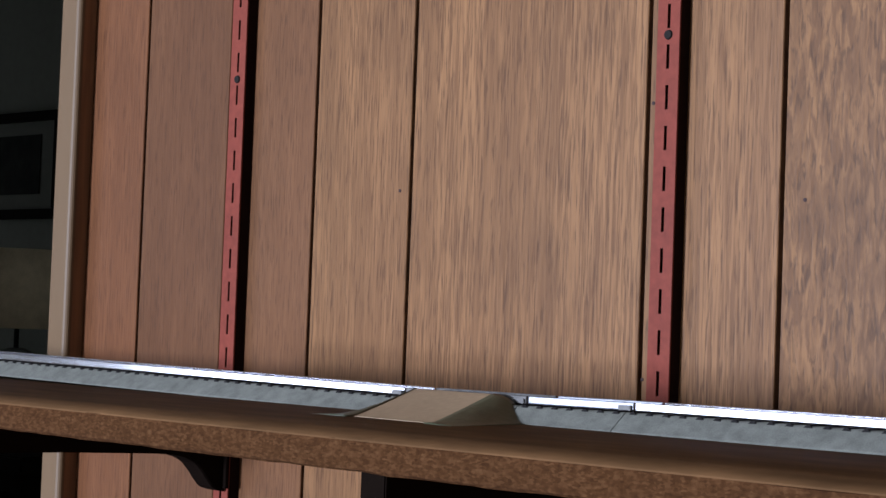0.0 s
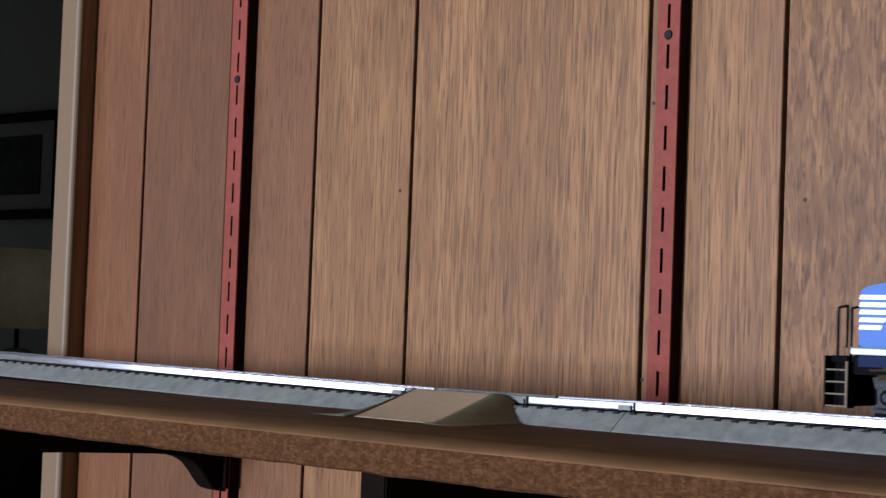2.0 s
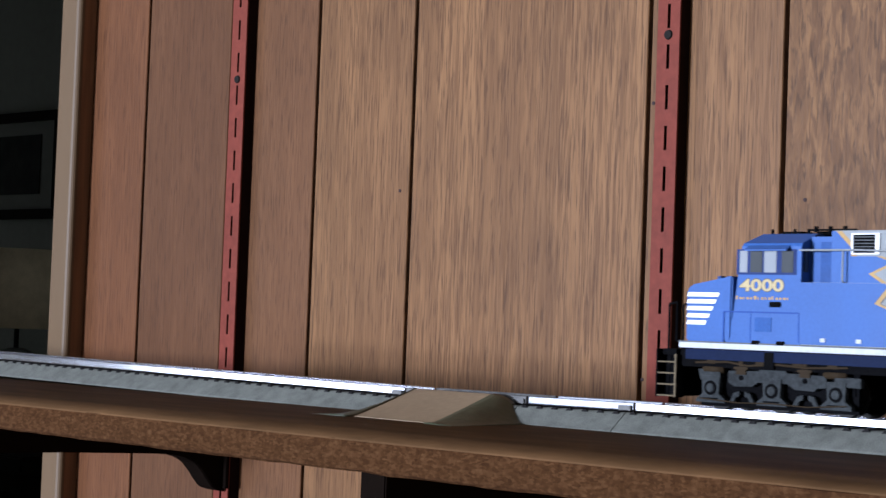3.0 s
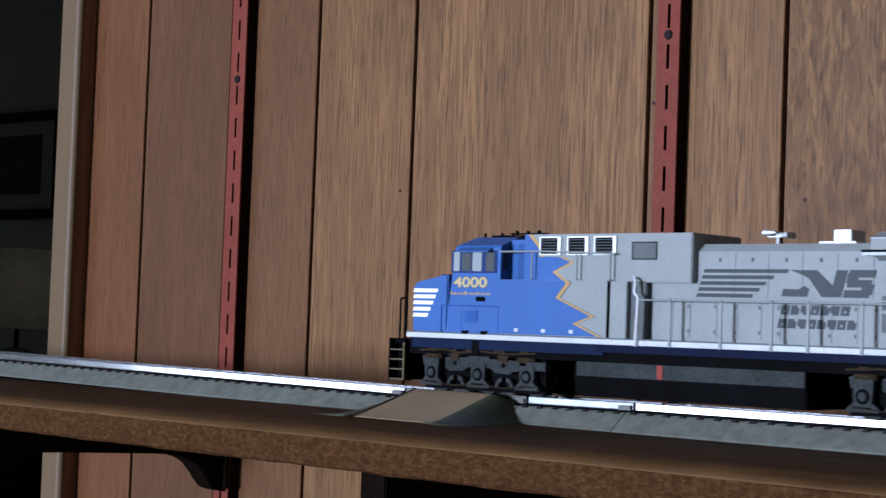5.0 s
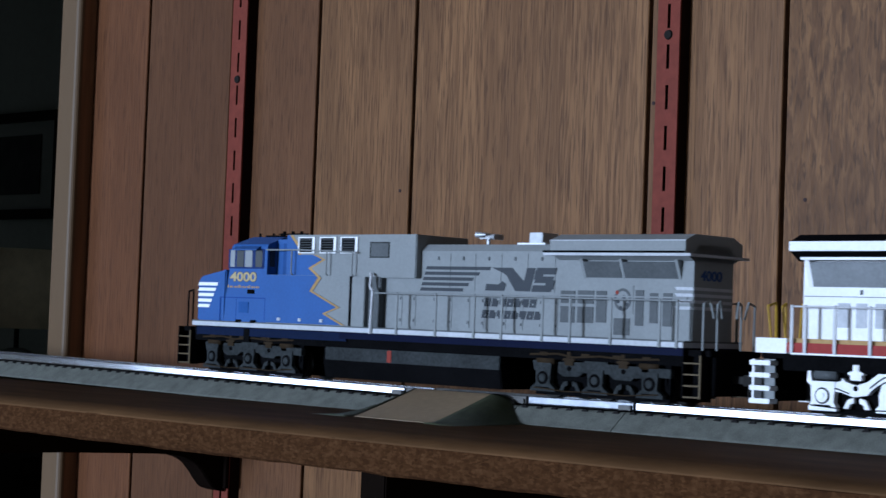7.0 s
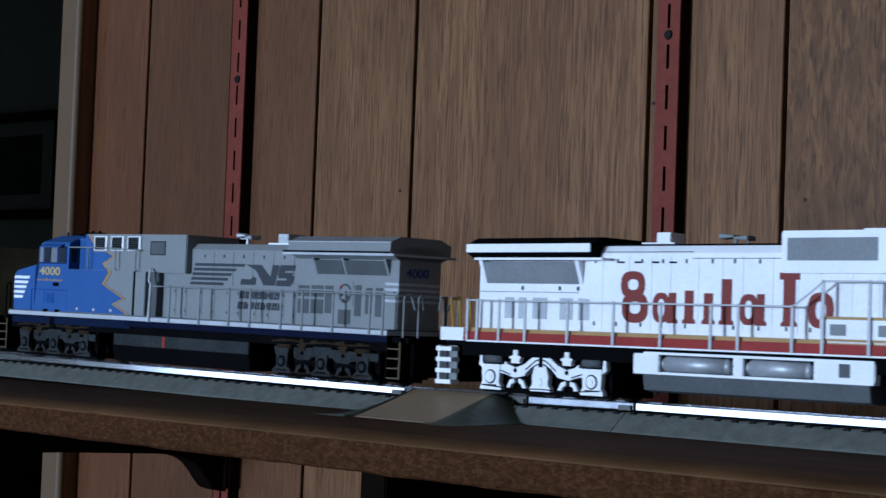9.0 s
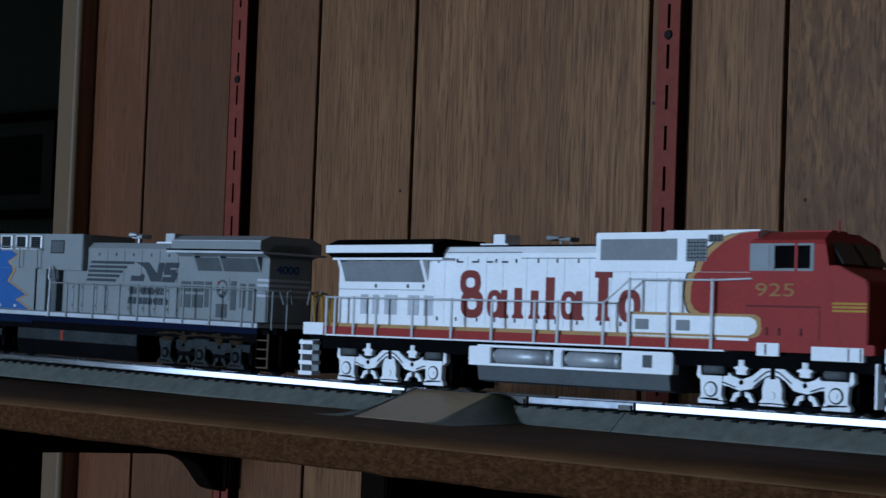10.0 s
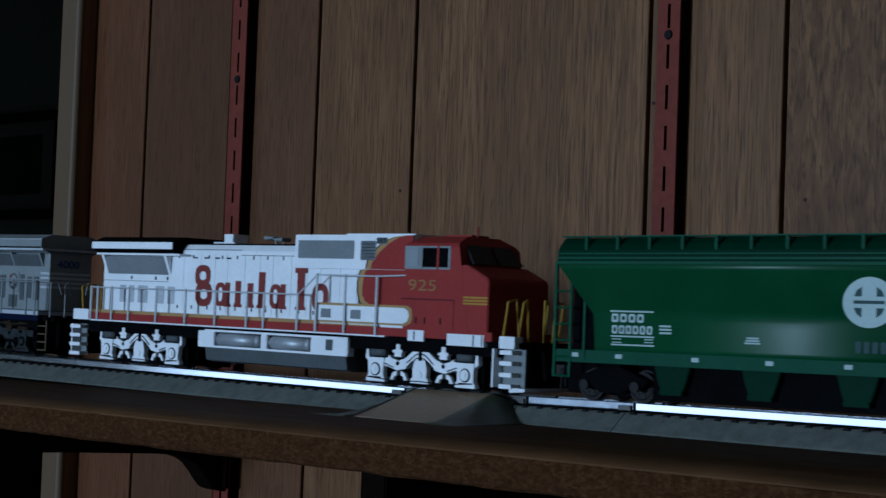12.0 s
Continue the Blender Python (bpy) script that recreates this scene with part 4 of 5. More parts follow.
    p("round_emblem", block(B(), -322.4, -315.4, 30.4, 38.0, -11.75, 0.9, 2), GREY_M, "grey round emblem", hood)
    # radiator wings
    rad = p("radiator", prism(B(), [(-11.5, 47.2), (-16.8, 49.6), (-16.8, 53.8), (-11, 56.0), (11, 56.0), (16.8, 53.8), (16.8, 49.6), (11.5, 47.2)], -346.5, -291, "x"), GREY_P, "overhanging grey radiator section")
    p("radiator_lip", box(B(), -349, -288.6, -17.5, 17.5, 48.6, 49.5, 0.1), GREY_L, parent=rad)
    p("radiator_shadow_gap", box(B(), -349.5, -291.2, -17.0, 17.0, 49.6, 50.3), BLACK_P, parent=rad)
    p("roof_edge", box(B(), -346.5, -290.8, -16.95, -16.5, 53.6, 53.9), GREY_L, parent=rad)
    for a, b in ((-334.4, -319.5), (-318.2, -297.0)):
        bm = prism(B(), [(-11.7, 41.4), (-14.0, 46.6), (-13.4, 46.8), (-11.1, 41.4)], a, b, "x")
        p("radiator_screen", bm, GREY_M, "grey radiator intake screen", rad)
    for a in (-335.6, -319.3, -296.9):
        p("screen_frame", prism(B(), [(-11.4, 40.8), (-14.4, 47.6), (-11.4, 47.6)], a, a + 1.2, "x"), GREY_P, parent=rad)
    for z in (38.3, 36.2, 34.1, 32.0):
        bm = flat(B(), quad(-297.5, -290.8, z - 0.5, z + 0.5, -0.6), -11.5)
        box(bm, -291.1, -290.8, -11, 11, z - 0.5, z + 0.5)
        p("end_stripe", bm, GREY_L, parent=hood)
    bm = B()
    box(bm, -370.0, -357.4, -6, 6, 52.6, 53.5)
    p("exhaust_base", bm, WHITE_P)
    p("exhaust_stack", box(B(), -365.8, -359.8, -4.6, 4.6, 53.4, 57.2, 0.2), SILVER, "bright silver exhaust stack")
    bm = B()
    for y in (-3.4, -1.6, 0.2):
        rod(bm, (-387, y, 56.6), (-391.5, y, 56.6), 0.4, 10, 1.1)
        rod(bm, (-387, y, 55.8), (-382.5, y, 55.8), 0.4, 10, 1.1)
    box(bm, -389.5, -384.5, -4.2, 1.0, 55.0, 55.5, 0.1)
    rod(bm, (-387, -2, 52.6), (-387, -2, 55.2), 0.7, 10)
    p("horn", bm, SILVER, "silver air horn cluster")
    posts = [-429.7, -416.9, -397.6, -379.2, -366.5, -348.3, -336.3, -319.3, -299.7, -292.9]
    handrail(L, ox, posts, 19, 34.4, -17.55, GREY_P, 0.28, lead=[(-432, -16.5, 40), (-430, -17.3, 34.6)])
    handrail(L, ox, posts, 19, 34.4, 17.55, GREY_P, 0.28)
    p("grab_post", wire(B(), [(-432.6, -15.8, 41.6), (-431.2, -17.0, 40.6), (-431.2, -17.4, 36.4), (-429.4, -17.75, 35.0), (-430.2, -17.75, 19.0)], 0.5, 8), RAIL_P, "pale thick grab post")
    for y in (-15, -7, 7, 15):
        p("end_handrail", wire(B(), [(-284.5, y, 18.6), (-284.5, y, 33.5), (-284.5, y * 0.75, 34.5), (-284.5, y * 0.6, 29)], 0.4), GREY_P)
        p("end_handrail", wire(B(), [(-538.5, y, 18.6), (-538.5, y, 33), (-535.5, y, 33.6), (-535.5, y, 21)], 0.4), BLACK_P, "black front handrail")
    bm = B()
    for q in (-524.6, -521.2):
        box(bm, q, q + 1.4, -9, -6, 40.4, 42.4, 0.2)
    p("nose_lamp", bm, paint("deep_blue_lamp_housing", (0.02, 0.05, 0.16)), parent=nose)
    bm = B()
    for q in (-481.5, -469.5, -457.5):
        box(bm, q - 0.9, q + 0.9, -17.0, -16.4, 22.4, 23.6, 0.15)
    p("tie_down", bm, GREY_L, "pale tie-down lug", low)
    bm = B()
    for q in (-506, -497.2):
        box(bm, q, q + 2.4, -17.7, -16.6, 20.9, 22.2, 0.15)
    box(bm, -502.0, -498.4, -16.6, -15.4, 13.4, 18.8, 0.2)
    p("sill_fitting", bm, BLACK_P, "black sill fitting")
    p("skirt", box(B(), -531, -444, -16.4, -15.8, 15.6, 18.9, 0.1), paint("dark_blue_skirt_paint", (0.006, 0.011, 0.034), spec=0.03), "dark blue skirt under the sill")
    p("platform", box(B(), -541, -531, -15, 15, 16.6, 18.6, 0.3), BLACK_P, "black front platform")
    p("platform", box(B(), -292, -281.5, -15, 15, 16.6, 18.6, 0.3), BLACK_P, "black rear platform")
    steps(L, ox, -541.6, -534.4, BLACK_P, STEP_TAN)
    steps(L, ox, -290.6, -284.0, BLACK_P, STEP_TAN)
    p("pilot", prism(B(), [(-542.5, 3.2), (-540.5, 16.6), (-538.5, 16.6), (-539.5, 3.2)], -13, 13, "y", 0.3), BLACK_P, "black pilot plough")
    p("rear_pilot", box(B(), -283.4, -281.6, -12, 12, 4, 16.6, 0.3), BLACK_P)
    coupler(L, -540, ox, -1)
    coupler(L, -282.5, ox, 1)
    tank = prism(B(), [(-15.0, 13.6), (-15.4, 8.4), (-14.0, 1.6), (14.0, 1.6), (15.4, 8.4), (15.0, 13.6)], -457, -368, "x", 0.4)
    tank = p("fuel_tank", tank, BLACK_P, "dark fuel tank")
    p("tank_side", box(B(), -455.5, -368.2, -15.75, -15.0, 8.4, 13.2, 0.2), TRUCK_GREY, "grey tank side", tank)
    p("tank_ledge", box(B(), -452, -369, -14.6, -11.0, 13.5, 14.2, 0.1), GREY_P, parent=tank)
    p("red_mark", box(B(), -422.6, -420.4, -15.95, -15.5, 8.6, 13.0, 0.1), RED_MARK, "red gauge strip", tank)
    bm = B()
    for x, w in ((-450, 4), (-440, 3), (-398, 5)):
        rod(bm, (x, -13.5, 15.2), (x + w, -13.5, 15.2), 1.0, 10)
    p("piping", bm, BLACK_P, parent=tank)
    heavy_truck(L, -499.5, ox, TRUCK_GREY, False, "dark grey truck side frame", WHEELS)
    heavy_truck(L, -326.5, ox, TRUCK_GREY, False, "dark grey truck side frame", WHEELS)
    return L, ox * 0.001


# ---- white and maroon locomotive ----
def red_locomotive():
    ox = -135.0
    L = thing("model_locomotive", "white and maroon red model diesel locomotive with white trucks", "model train", group="model train")

    def p(name, bm, mat, label="", parent=None, smooth=False):
        return mm(name, bm, mat, parent or L, ox, label, smooth)

    p("underframe", box(B(), -255, -18, -15.3, 15.3, 13.4, 18.6, 0.3), BLACK_P, "black underframe")
    p("sill", box(B(), -254, -20, -17.3, 17.3, 18.9, 22.0, 0.2), RED_P, "maroon sill stripe")
    p("sill_gold", box(B(), -253.8, -76, -16.4, 16.4, 22.0, 23.3), GOLD, "dull gold line above the sill")
    p("sill_edge", box(B(), -251, -72, -17.6, 17.6, 18.4, 18.95), WHITE_P)
    hood = prism(B(), [(-11.5, 22), (-11.5, 49.8), (-9.5, 52.2), (9.5, 52.2), (11.5, 49.8), (11.5, 22)], -250.5, -85, "x")
    hood = p("hood", hood, WHITE_P, "long white hood")
    x, k = -203.0, 0
    while x < -95:
        w = (7.2, 10.4, 8.6)[k % 3]
        p("hood_door", box(B(), x, x + w, -11.68, -11.3, 24.2, 48.6, 0.1), WHITE_P, parent=hood)
        bm = B()
        for z in (25.4, 46.4):
            box(bm, x + w * 0.5, x + w * 0.5 + 0.7, -11.9, -11.5, z, z + 1.4)
        p("latch", bm, GREY_M, parent=hood)
        x += w + 0.45
        k += 1
    bm = B()
    box(bm, -203, -160, -11.74, -11.4, 50.0, 50.25)
    box(bm, -160, -127, -11.74, -11.4, 47.9, 48.15)
    box(bm, -250, -206, -11.74, -11.4, 36.2, 36.4)
    for a in (-231, -214.5, -206.6):
        box(bm, a, a + 0.7, -11.95, -11.4, 37.0, 38.4)
    p("hood_seam", bm, GREY_M, "fine dark seams on the hood", hood)
    bm = B()
    for a in (-190, -183, -176, -169):
        box(bm, a, a + 3, -11.75, -11.4, 46.4, 47.0)
    p("vent_slot", bm, BLACK_P, parent=hood)
    p("roof_line", box(B(), -200, -126, -9.0, 9.0, 52.2, 52.9, 0.2), BLACK_P, "dark roof walkway")
    for a, b in ((-238.6, -234.5), (-232.4, -228.8), (-226, -219.6), (-214, -208.4), (-206, -201)):
        p("grille", box(B(), a, b, -11.7, -11.3, 27, 34.4, 0.1), GREY_L, parent=hood)
    # big maroon name on the side, drawn as plain lobes and stems
    def name_shape(*pieces):
        bm = B()
        for kind, x0, x1, z0, z1 in pieces:
            if kind == "lobe":
                block(bm, x0, x1, z0, z1, -11.75, min(x1 - x0, z1 - z0) * 0.3, 2.6)
            elif kind == "stem":
                flat(bm, [(x0 - 0.8, z0), (x1 + 0.8, z0), (x1 + 0.8, z0 + 0.9), (x1, z0 + 1.7), (x1, z1), (x0, z1), (x0, z0 + 1.7), (x0 - 0.8, z0 + 0.9)], -11.79)
            else:
                flat(bm, quad(x0, x1, z0, z1), -11.83)
        p("name_shape", bm, LETTER_RED, "maroon painted lobes and stems", hood)

    name_shape(("lobe", -188.2, -178.4, 34.8, 43.8), ("lobe", -187.6, -177.0, 26.6, 36.8))
    for a in (-175.2, -141.9):
        name_shape(("lobe", a, a + 6.8, 26.9, 36.8), ("stem", a + 6.4, a + 9.2, 26.9, 36.8))
    name_shape(("stem", -162.6, -159.2, 26.9, 37.6), ("stem", -155.2, -151.8, 26.9, 36.8))
    name_shape(("stem", -148.6, -144.8, 26.9, 41.4),)
    name_shape(("stem", -126.0, -121.8, 26.9, 43.4), ("bar", -127.4, -120.4, 41.4, 43.6))
    name_shape(("lobe", -117.4, -108.4, 26.6, 37.6),)
    # radiator end
    rad = p("radiator", prism(B(), [(-11.5, 47), (-16.8, 49.8), (-16.8, 52.8), (-11, 55.2), (11, 55.2), (16.8, 52.8), (16.8, 49.8), (11.5, 47)], -252.5, -197, "x"), BLACK_P, "overhanging radiator section with a dark roof")
    p("radiator_band", box(B(), -252.7, -197.5, -17.2, 17.2, 49.9, 52.8, 0.15), WHITE_P, parent=rad)
    p("radiator_lip", box(B(), -248.4, -192.0, -17.6, 17.6, 47.2, 48.0, 0.1), WHITE_P, parent=rad)
    bm = prism(B(), [(-11.7, 39.2), (-14.2, 46.6), (-13.6, 46.8), (-11.1, 39.2)], -247.0, -206, "x")
    p("radiator_screen", bm, GREY_T, "grey radiator intake screen", rad)
    for a in (-248.6, -205.8):
        p("screen_frame", prism(B(), [(-11.4, 38.8), (-14.8, 47.2), (-11.4, 47.2)], a, a + 1.6, "x"), WHITE_P, parent=rad)
    p("exhaust_base", box(B(), -184.6, -171.6, -5.5, 5.5, 52.7, 53.6), WHITE_P)
    p("exhaust_stack", box(B(), -179.5, -174.0, -4.4, 4.4, 53.5, 57.0, 0.2), WHITE_P, "white exhaust stack")
    bm = B()
    for y in (-3.4, -1.6, 0.2):
        rod(bm, (-150, y, 55.6), (-155, y, 55.6), 0.4, 10, 1.0)
        rod(bm, (-150, y, 55.0), (-144.5, y, 55.0), 0.4, 10, 0.9)
    rod(bm, (-150, -2, 52.2), (-150, -2, 55.6), 0.6)
    rod(bm, (-145.5, -2, 52.2), (-145.5, -2, 55), 0.4)
    p("horn", bm, GREY_P, "grey air horn cluster")
    # high cabinet behind the cab
    up = p("equipment_cabinet", box(B(), -125.6, -62, -14.5, 14.5, 43.4, 56.4, 0.35), WHITE_P, "tall white cabinet")
    p("cabinet_screen", box(B(), -123.4, -92.6, -14.72, -14.3, 47.2, 54.2, 0.15), GREY_T, "grey cabinet screen", up)
    for a, b, z0, z1 in ((-89, -81, 46.8, 54.1), (-80.6, -75.2, 53.0, 55.4)):
        bm = box(B(), a, b, -14.75, -14.3, z0, z1, 0.1)
        p("mesh_panel", bm, GREY_T, parent=up)
        bm = B()
        n = int((b - a) / 1.1)
        for i in range(1, n):
            box(bm, a + i * (b - a) / n - 0.1, a + i * (b - a) / n + 0.1, -14.9, -14.6, z0, z1)
        for i in range(1, 6):
            z = z0 + i * (z1 - z0) / 6
            box(bm, a, b, -14.9, -14.6, z - 0.1, z + 0.1)
        p("mesh_bars", bm, BLACK_P, parent=up)
    p("roof_trim", box(B(), -98, -62, -13.8, 13.8, 56.2, 56.9, 0.2), WHITE_P, parent=up)
    low = p("air_brake_box", box(B(), -110, -62, -16.4, 16.4, 22, 29.8, 0.35), WHITE_P, "low white box beside the walkway")
    for a in (-106.6, -90.6):
        p("vent", box(B(), a, a + 5.4, -17.2, -16.8, 24.6, 28.0, 0.1), GREY_T, parent=low)
    # red field with its gold and black edge
    arc = [(-62.5, 56.3), (-69, 55.6), (-74.4, 53.2), (-79.2, 49.8), (-82.6, 46), (-84.8, 42), (-85.8, 38), (-85.8, 34), (-84.4, 31.6), (-81.6, 30.2), (-76, 29.7)]
    mid = p("cab_rear_section", box(B(), -85.6, -62, -16.0, 16.0, 29.9, 43.3, 0.2), RED_P, "maroon section behind the cab")
    for mat, g, th, lab in ((BLACK_P, 2.9, 0.06, "black outline"), (GOLD, 2.3, 0.1, "gold outline"), (RED_P, 0.0, 0.16, "maroon curved paint field")):
        pts = [(x - g, z + (0 if z > 55 else -g * 0.3 if z < 33 else g * 0.3)) for x, z in arc]
        hi = [q for q in pts if q[1] >= 43.2]
        lo = [q for q in pts if q[1] < 43.2]
        p("curved_field", flat(B(), [(-62.1, 43.5), (-62.1, 56.3)] + hi + [(hi[-1][0] - 0.9, 43.5)], -14.5, th), mat, lab, up)
        p("curved_field", flat(B(), [(-62.1, 29.95), (-62.1, 43.25), (hi[-1][0] - 0.9, 43.25)] + lo[:-1] + [(-79, 29.95)], -16.0, th), mat, lab, mid)
    tongue = [(-110, 23.6), (-110, 29.4), (-63, 29.4), (-60.9, 28.4), (-60.4, 26.6), (-61.2, 24.6), (-63.4, 23.6)]
    # cab and nose
    bm = prism(B(), [(-16.9, 22), (-16.9, 52), (-15.8, 53.4), (-9, 56.2), (9, 56.2), (15.8, 53.4), (16.9, 52), (16.9, 22)], -63.5, -31.5, "x")
    for v in bm.verts:
        if v.co.x > -32:
            v.co.x -= max(0, v.co.z - 44.5) * 0.75
    cab = p("cab", bm, RED_P, "maroon cab")
    p("tongue_edge", flat(B(), [(x + (1.6 if x > -64 else 0), z + (0.9 if z > 27 else -0.7)) for x, z in tongue], -16.9, 0.06), GOLD, "gold outline", cab)
    p("tongue", flat(B(), tongue, -16.9, 0.14), WHITE_P, "white rounded stripe end", cab)
    nose = p("nose", prism(B(), [(-39, 22), (-39, 45.4), (-33, 45.6), (-23.4, 41.2), (-22.6, 39.6), (-22.6, 22)], -16.85, 16.85, "y", 0.35), RED_P, "maroon sloping nose")
    p("window_frame", box(B(), -63.6, -41.0, -17.12, -16.6, 43.8, 52.3, 0.15), GREY_P, "pale window frame", cab)
    for x0, x1, m in ((-62.4, -56.6, PANE), (-54.6, -47.6, BLACK_P), (-46.6, -42.2, BLACK_P)):
        p("window_pane", box(B(), x0, x1, -17.25, -16.9, 44.6, 51.6, 0.08), m, parent=cab)
    p("window_post", box(B(), -56.2, -54.6, -17.3, -16.9, 44.0, 52.0), GREY_P, parent=cab)
    p("window_post", box(B(), -47.6, -46.6, -17.2, -16.9, 43.8, 52.3), RED_P, parent=cab)
    for s in (-1, 1):
        bm = prism(B(), [(s * 1.0, 46.2), (s * 14, 46.2), (s * 12.5, 53.0), (s * 1.0, 53.0)], -0.3, 0.3, "x")
        for v in bm.verts:
            v.co.x += -31.5 - max(0, v.co.z - 44.5) * 0.75
        p("windshield", bm, PANE_DIM, parent=cab)
    lettering("cab_number", "925", -61.3, -47.6, 36.0, 40.0, -16.9, DULL_GOLD, cab, ox, "dull gold cab number")
    bm = B()
    for z in (31.9, 33.0, 34.1):
        flat(bm, quad(-34.4, -22.8, z - 0.32, z + 0.32), -16.9, 0.1)
    p("nose_stripe", bm, YELLOW, "thin yellow nose stripes", nose)
    bm = B()
    for x0, x1, z0, z1 in ((-64.8, -38.6, 32.6, 33.2), (-38.9, -38.5, 22.5, 33)):
        flat(bm, quad(x0, x1, z0, z1), -16.9, 0.06)
    p("panel_line", bm, paint("deep_maroon_line", (0.1, 0.01, 0.01)), parent=cab)
    bm = B()
    for x in (-57.5, -53.2, -45.5):
        box(bm, x, x + 0.9, -17.3, -16.8, 24, 26.4, 0.1)
    p("latch", bm, paint("dark_maroon_latch", (0.12, 0.02, 0.02)), parent=cab)
    bm = B()
    box(bm, -55, -42, -5, 5, 56.2, 57.0, 0.2)
    rod(bm, (-40, -4, 55), (-40, -4, 60), 0.35)
    p("roof_fittings", bm, RED_P, parent=cab)
    # rails and steps
    low_posts = [-250.6, -246.0, -235.9, -224.2, -205.7, -186.6, -167.7, -148.5, -138.4, -119.1]
    handrail(L, ox, low_posts, 18.8, 33.2, -17.75, RAIL_P, 0.3)
    handrail(L, ox, low_posts, 18.8, 33.2, 17.75, RAIL_P, 0.3)
    high = [-108.7, -93.2, -76.6]
    handrail(L, ox, high, 18.8, 41.0, -17.75, RAIL_P, 0.32, lead=[(-119.1, -17.75, 33), (-112.5, -17.75, 37.8)])
    bm = wire(B(), [(-76.6, -17.75, 40.8), (-66, -17.6, 41.2), (-62.7, -17.0, 41.4)], 0.32)
    p("handrail", bm, RAIL_P)
    for x0, q in ((-14.5, 1), (-260.5, -1)):
        for y in (-15.5, -7, 7, 15.5):
            bm = wire(B(), [(x0 - q * 2, y, 19), (x0, y, 33), (x0, y * 0.7, 34), (x0 + q * 0.5, y * 0.6, 19)], 0.42)
            p("end_handrail", bm, YELLOW, "yellow end handrail")
    p("platform", box(B(), -22, -9, -15, 15, 17.0, 19.0, 0.3), BLACK_P)
    p("platform", box(B(), -263, -252, -15, 15, 17.0, 19.0, 0.3), BLACK_P)
    for x0, x1 in ((-41, -23.5), (-16.4, -9.4)):
        p("end_box", box(B(), x0, x1, -17.5, -13, 16.8, 21.0, 0.1), WHITE_P, "white step box")
    p("end_box", box(B(), -263.5, -252.5, -17.4, -13, 18.6, 23.2, 0.1), WHITE_P, "white step box")
    bm = B()
    for q in (-28.6, -24.6):
        box(bm, q, q + 0.5, -17.62, -17.3, 17.0, 20.8)
    box(bm, -57.0, -56.4, -17.95, -17.6, 18.0, 21.2)
    p("box_seam", bm, GREY_M, "dark seams between the boxes")
    p("side_lamp", box(B(), -60, -52, -17.8, -16.8, 17.6, 21.6, 0.1), WHITE_P)
    for x0, x1, lab in ((-19.6, -15.6, "front"), (-264.6, -259.2, "rear")):
        for s in (-1, 1):
            a, b = sorted((s * 17.2, s * 12.5))
            bm = B()
            box(bm, x0, x0 + 0.8, a, b, 3.2, 16.6, 0.1)
            w = p("step_well", bm, WHITE_P, "white step well")
            p("step_back", box(B(), x0, -8 if lab == "front" else x1, s * 12.4 - 0.3, s * 12.4 + 0.3, 3.2, 16.6, 0.1), GREY_P, "grey step backing", w)
            for z in (3.6, 7.6, 11.6, 15.4):
                p("step", box(B(), *((x0 + 3.4, x0 + 9.0) if lab == "front" else (x0 - 1.0, x1 + 1.0)), a, b, z - 0.7, z + 0.8, 0.12), WHITE_P, parent=w)
    p("plough", prism(B(), [(-12, 1.6), (-4.8, 2.2), (-4.8, 3.2), (-12, 3.4)], -16.5, 16.5, "y", 0.2), WHITE_P, "white plough blade")
    p("pilot", box(B(), -9.4, -7.4, -12.3, 12.3, 3.4, 17, 0.3), BLACK_P, "black pilot")
    p("rear_pilot", box(B(), -264, -262.5, -12.3, 12.3, 3.4, 17, 0.3), BLACK_P)
    coupler(L, -8, ox, 1)
    coupler(L, -263, ox, -1)
    bm = B()
    rod(bm, (-5.5, -6, 16), (-4, -6, 6), 0.8, 10)
    rod(bm, (-5.5, 6, 16), (-4, 6, 6), 0.8, 10)
    p("air_hose", bm, BLACK_P)
    # fuel tank with two air reservoirs
    tank = p("fuel_tank", prism(B(), [(-13.2, 16.0), (-15.2, 10.2), (-14.2, 5.0), (-10, 4.2), (10, 4.2), (14.2, 5.0), (15.2, 10.2), (13.2, 16.0)], -176, -94, "x", 0.2), GREY_M, "grey fuel tank")
    p("tank_shelf", box(B(), -178.8, -92, -16.6, -12.6, 10.2, 11.0, 0.15), WHITE_P, parent=tank)
    p("tank_top", box(B(), -175, -92, -16.6, -13, 16.6, 17.4, 0.15), WHITE_P, parent=tank)
    for a, b in ((-178.8, -168.6), (-140.6, -136.8), (-112, -91.6)):
        p("tank_bracket", box(B(), a, b, -16.8, -13, 10.8, 16.8, 0.3), WHITE_P, "white tank bracket", tank)
    for a, b in ((-167.6, -141.6), (-135.8, -112.8)):
        bm = rod(B(), (a + 1.5, -15.2, 13.7), (b - 1.5, -15.2, 13.7), 2.55, 24)
        for q, e in ((a + 1.5, a), (b - 1.5, b)):
            rod(bm, (q, -15.2, 13.7), (e, -15.2, 13.7), 2.55, 24, 1.5)
        p("air_reservoir", bm, SILVER, "silver air reservoir cylinder", tank, True)
    p("filler", box(B(), -103.5, -99.5, -17.0, -16.4, 12, 16.4, 0.2), GREY_M, parent=tank)
    heavy_truck(L, -218.6, ox, WHITE_P, True, "white cast truck side frame", WHEELS)
    heavy_truck(L, -55.4, ox, WHITE_P, True, "white cast truck side frame", WHEELS)
    return L, ox * 0.001


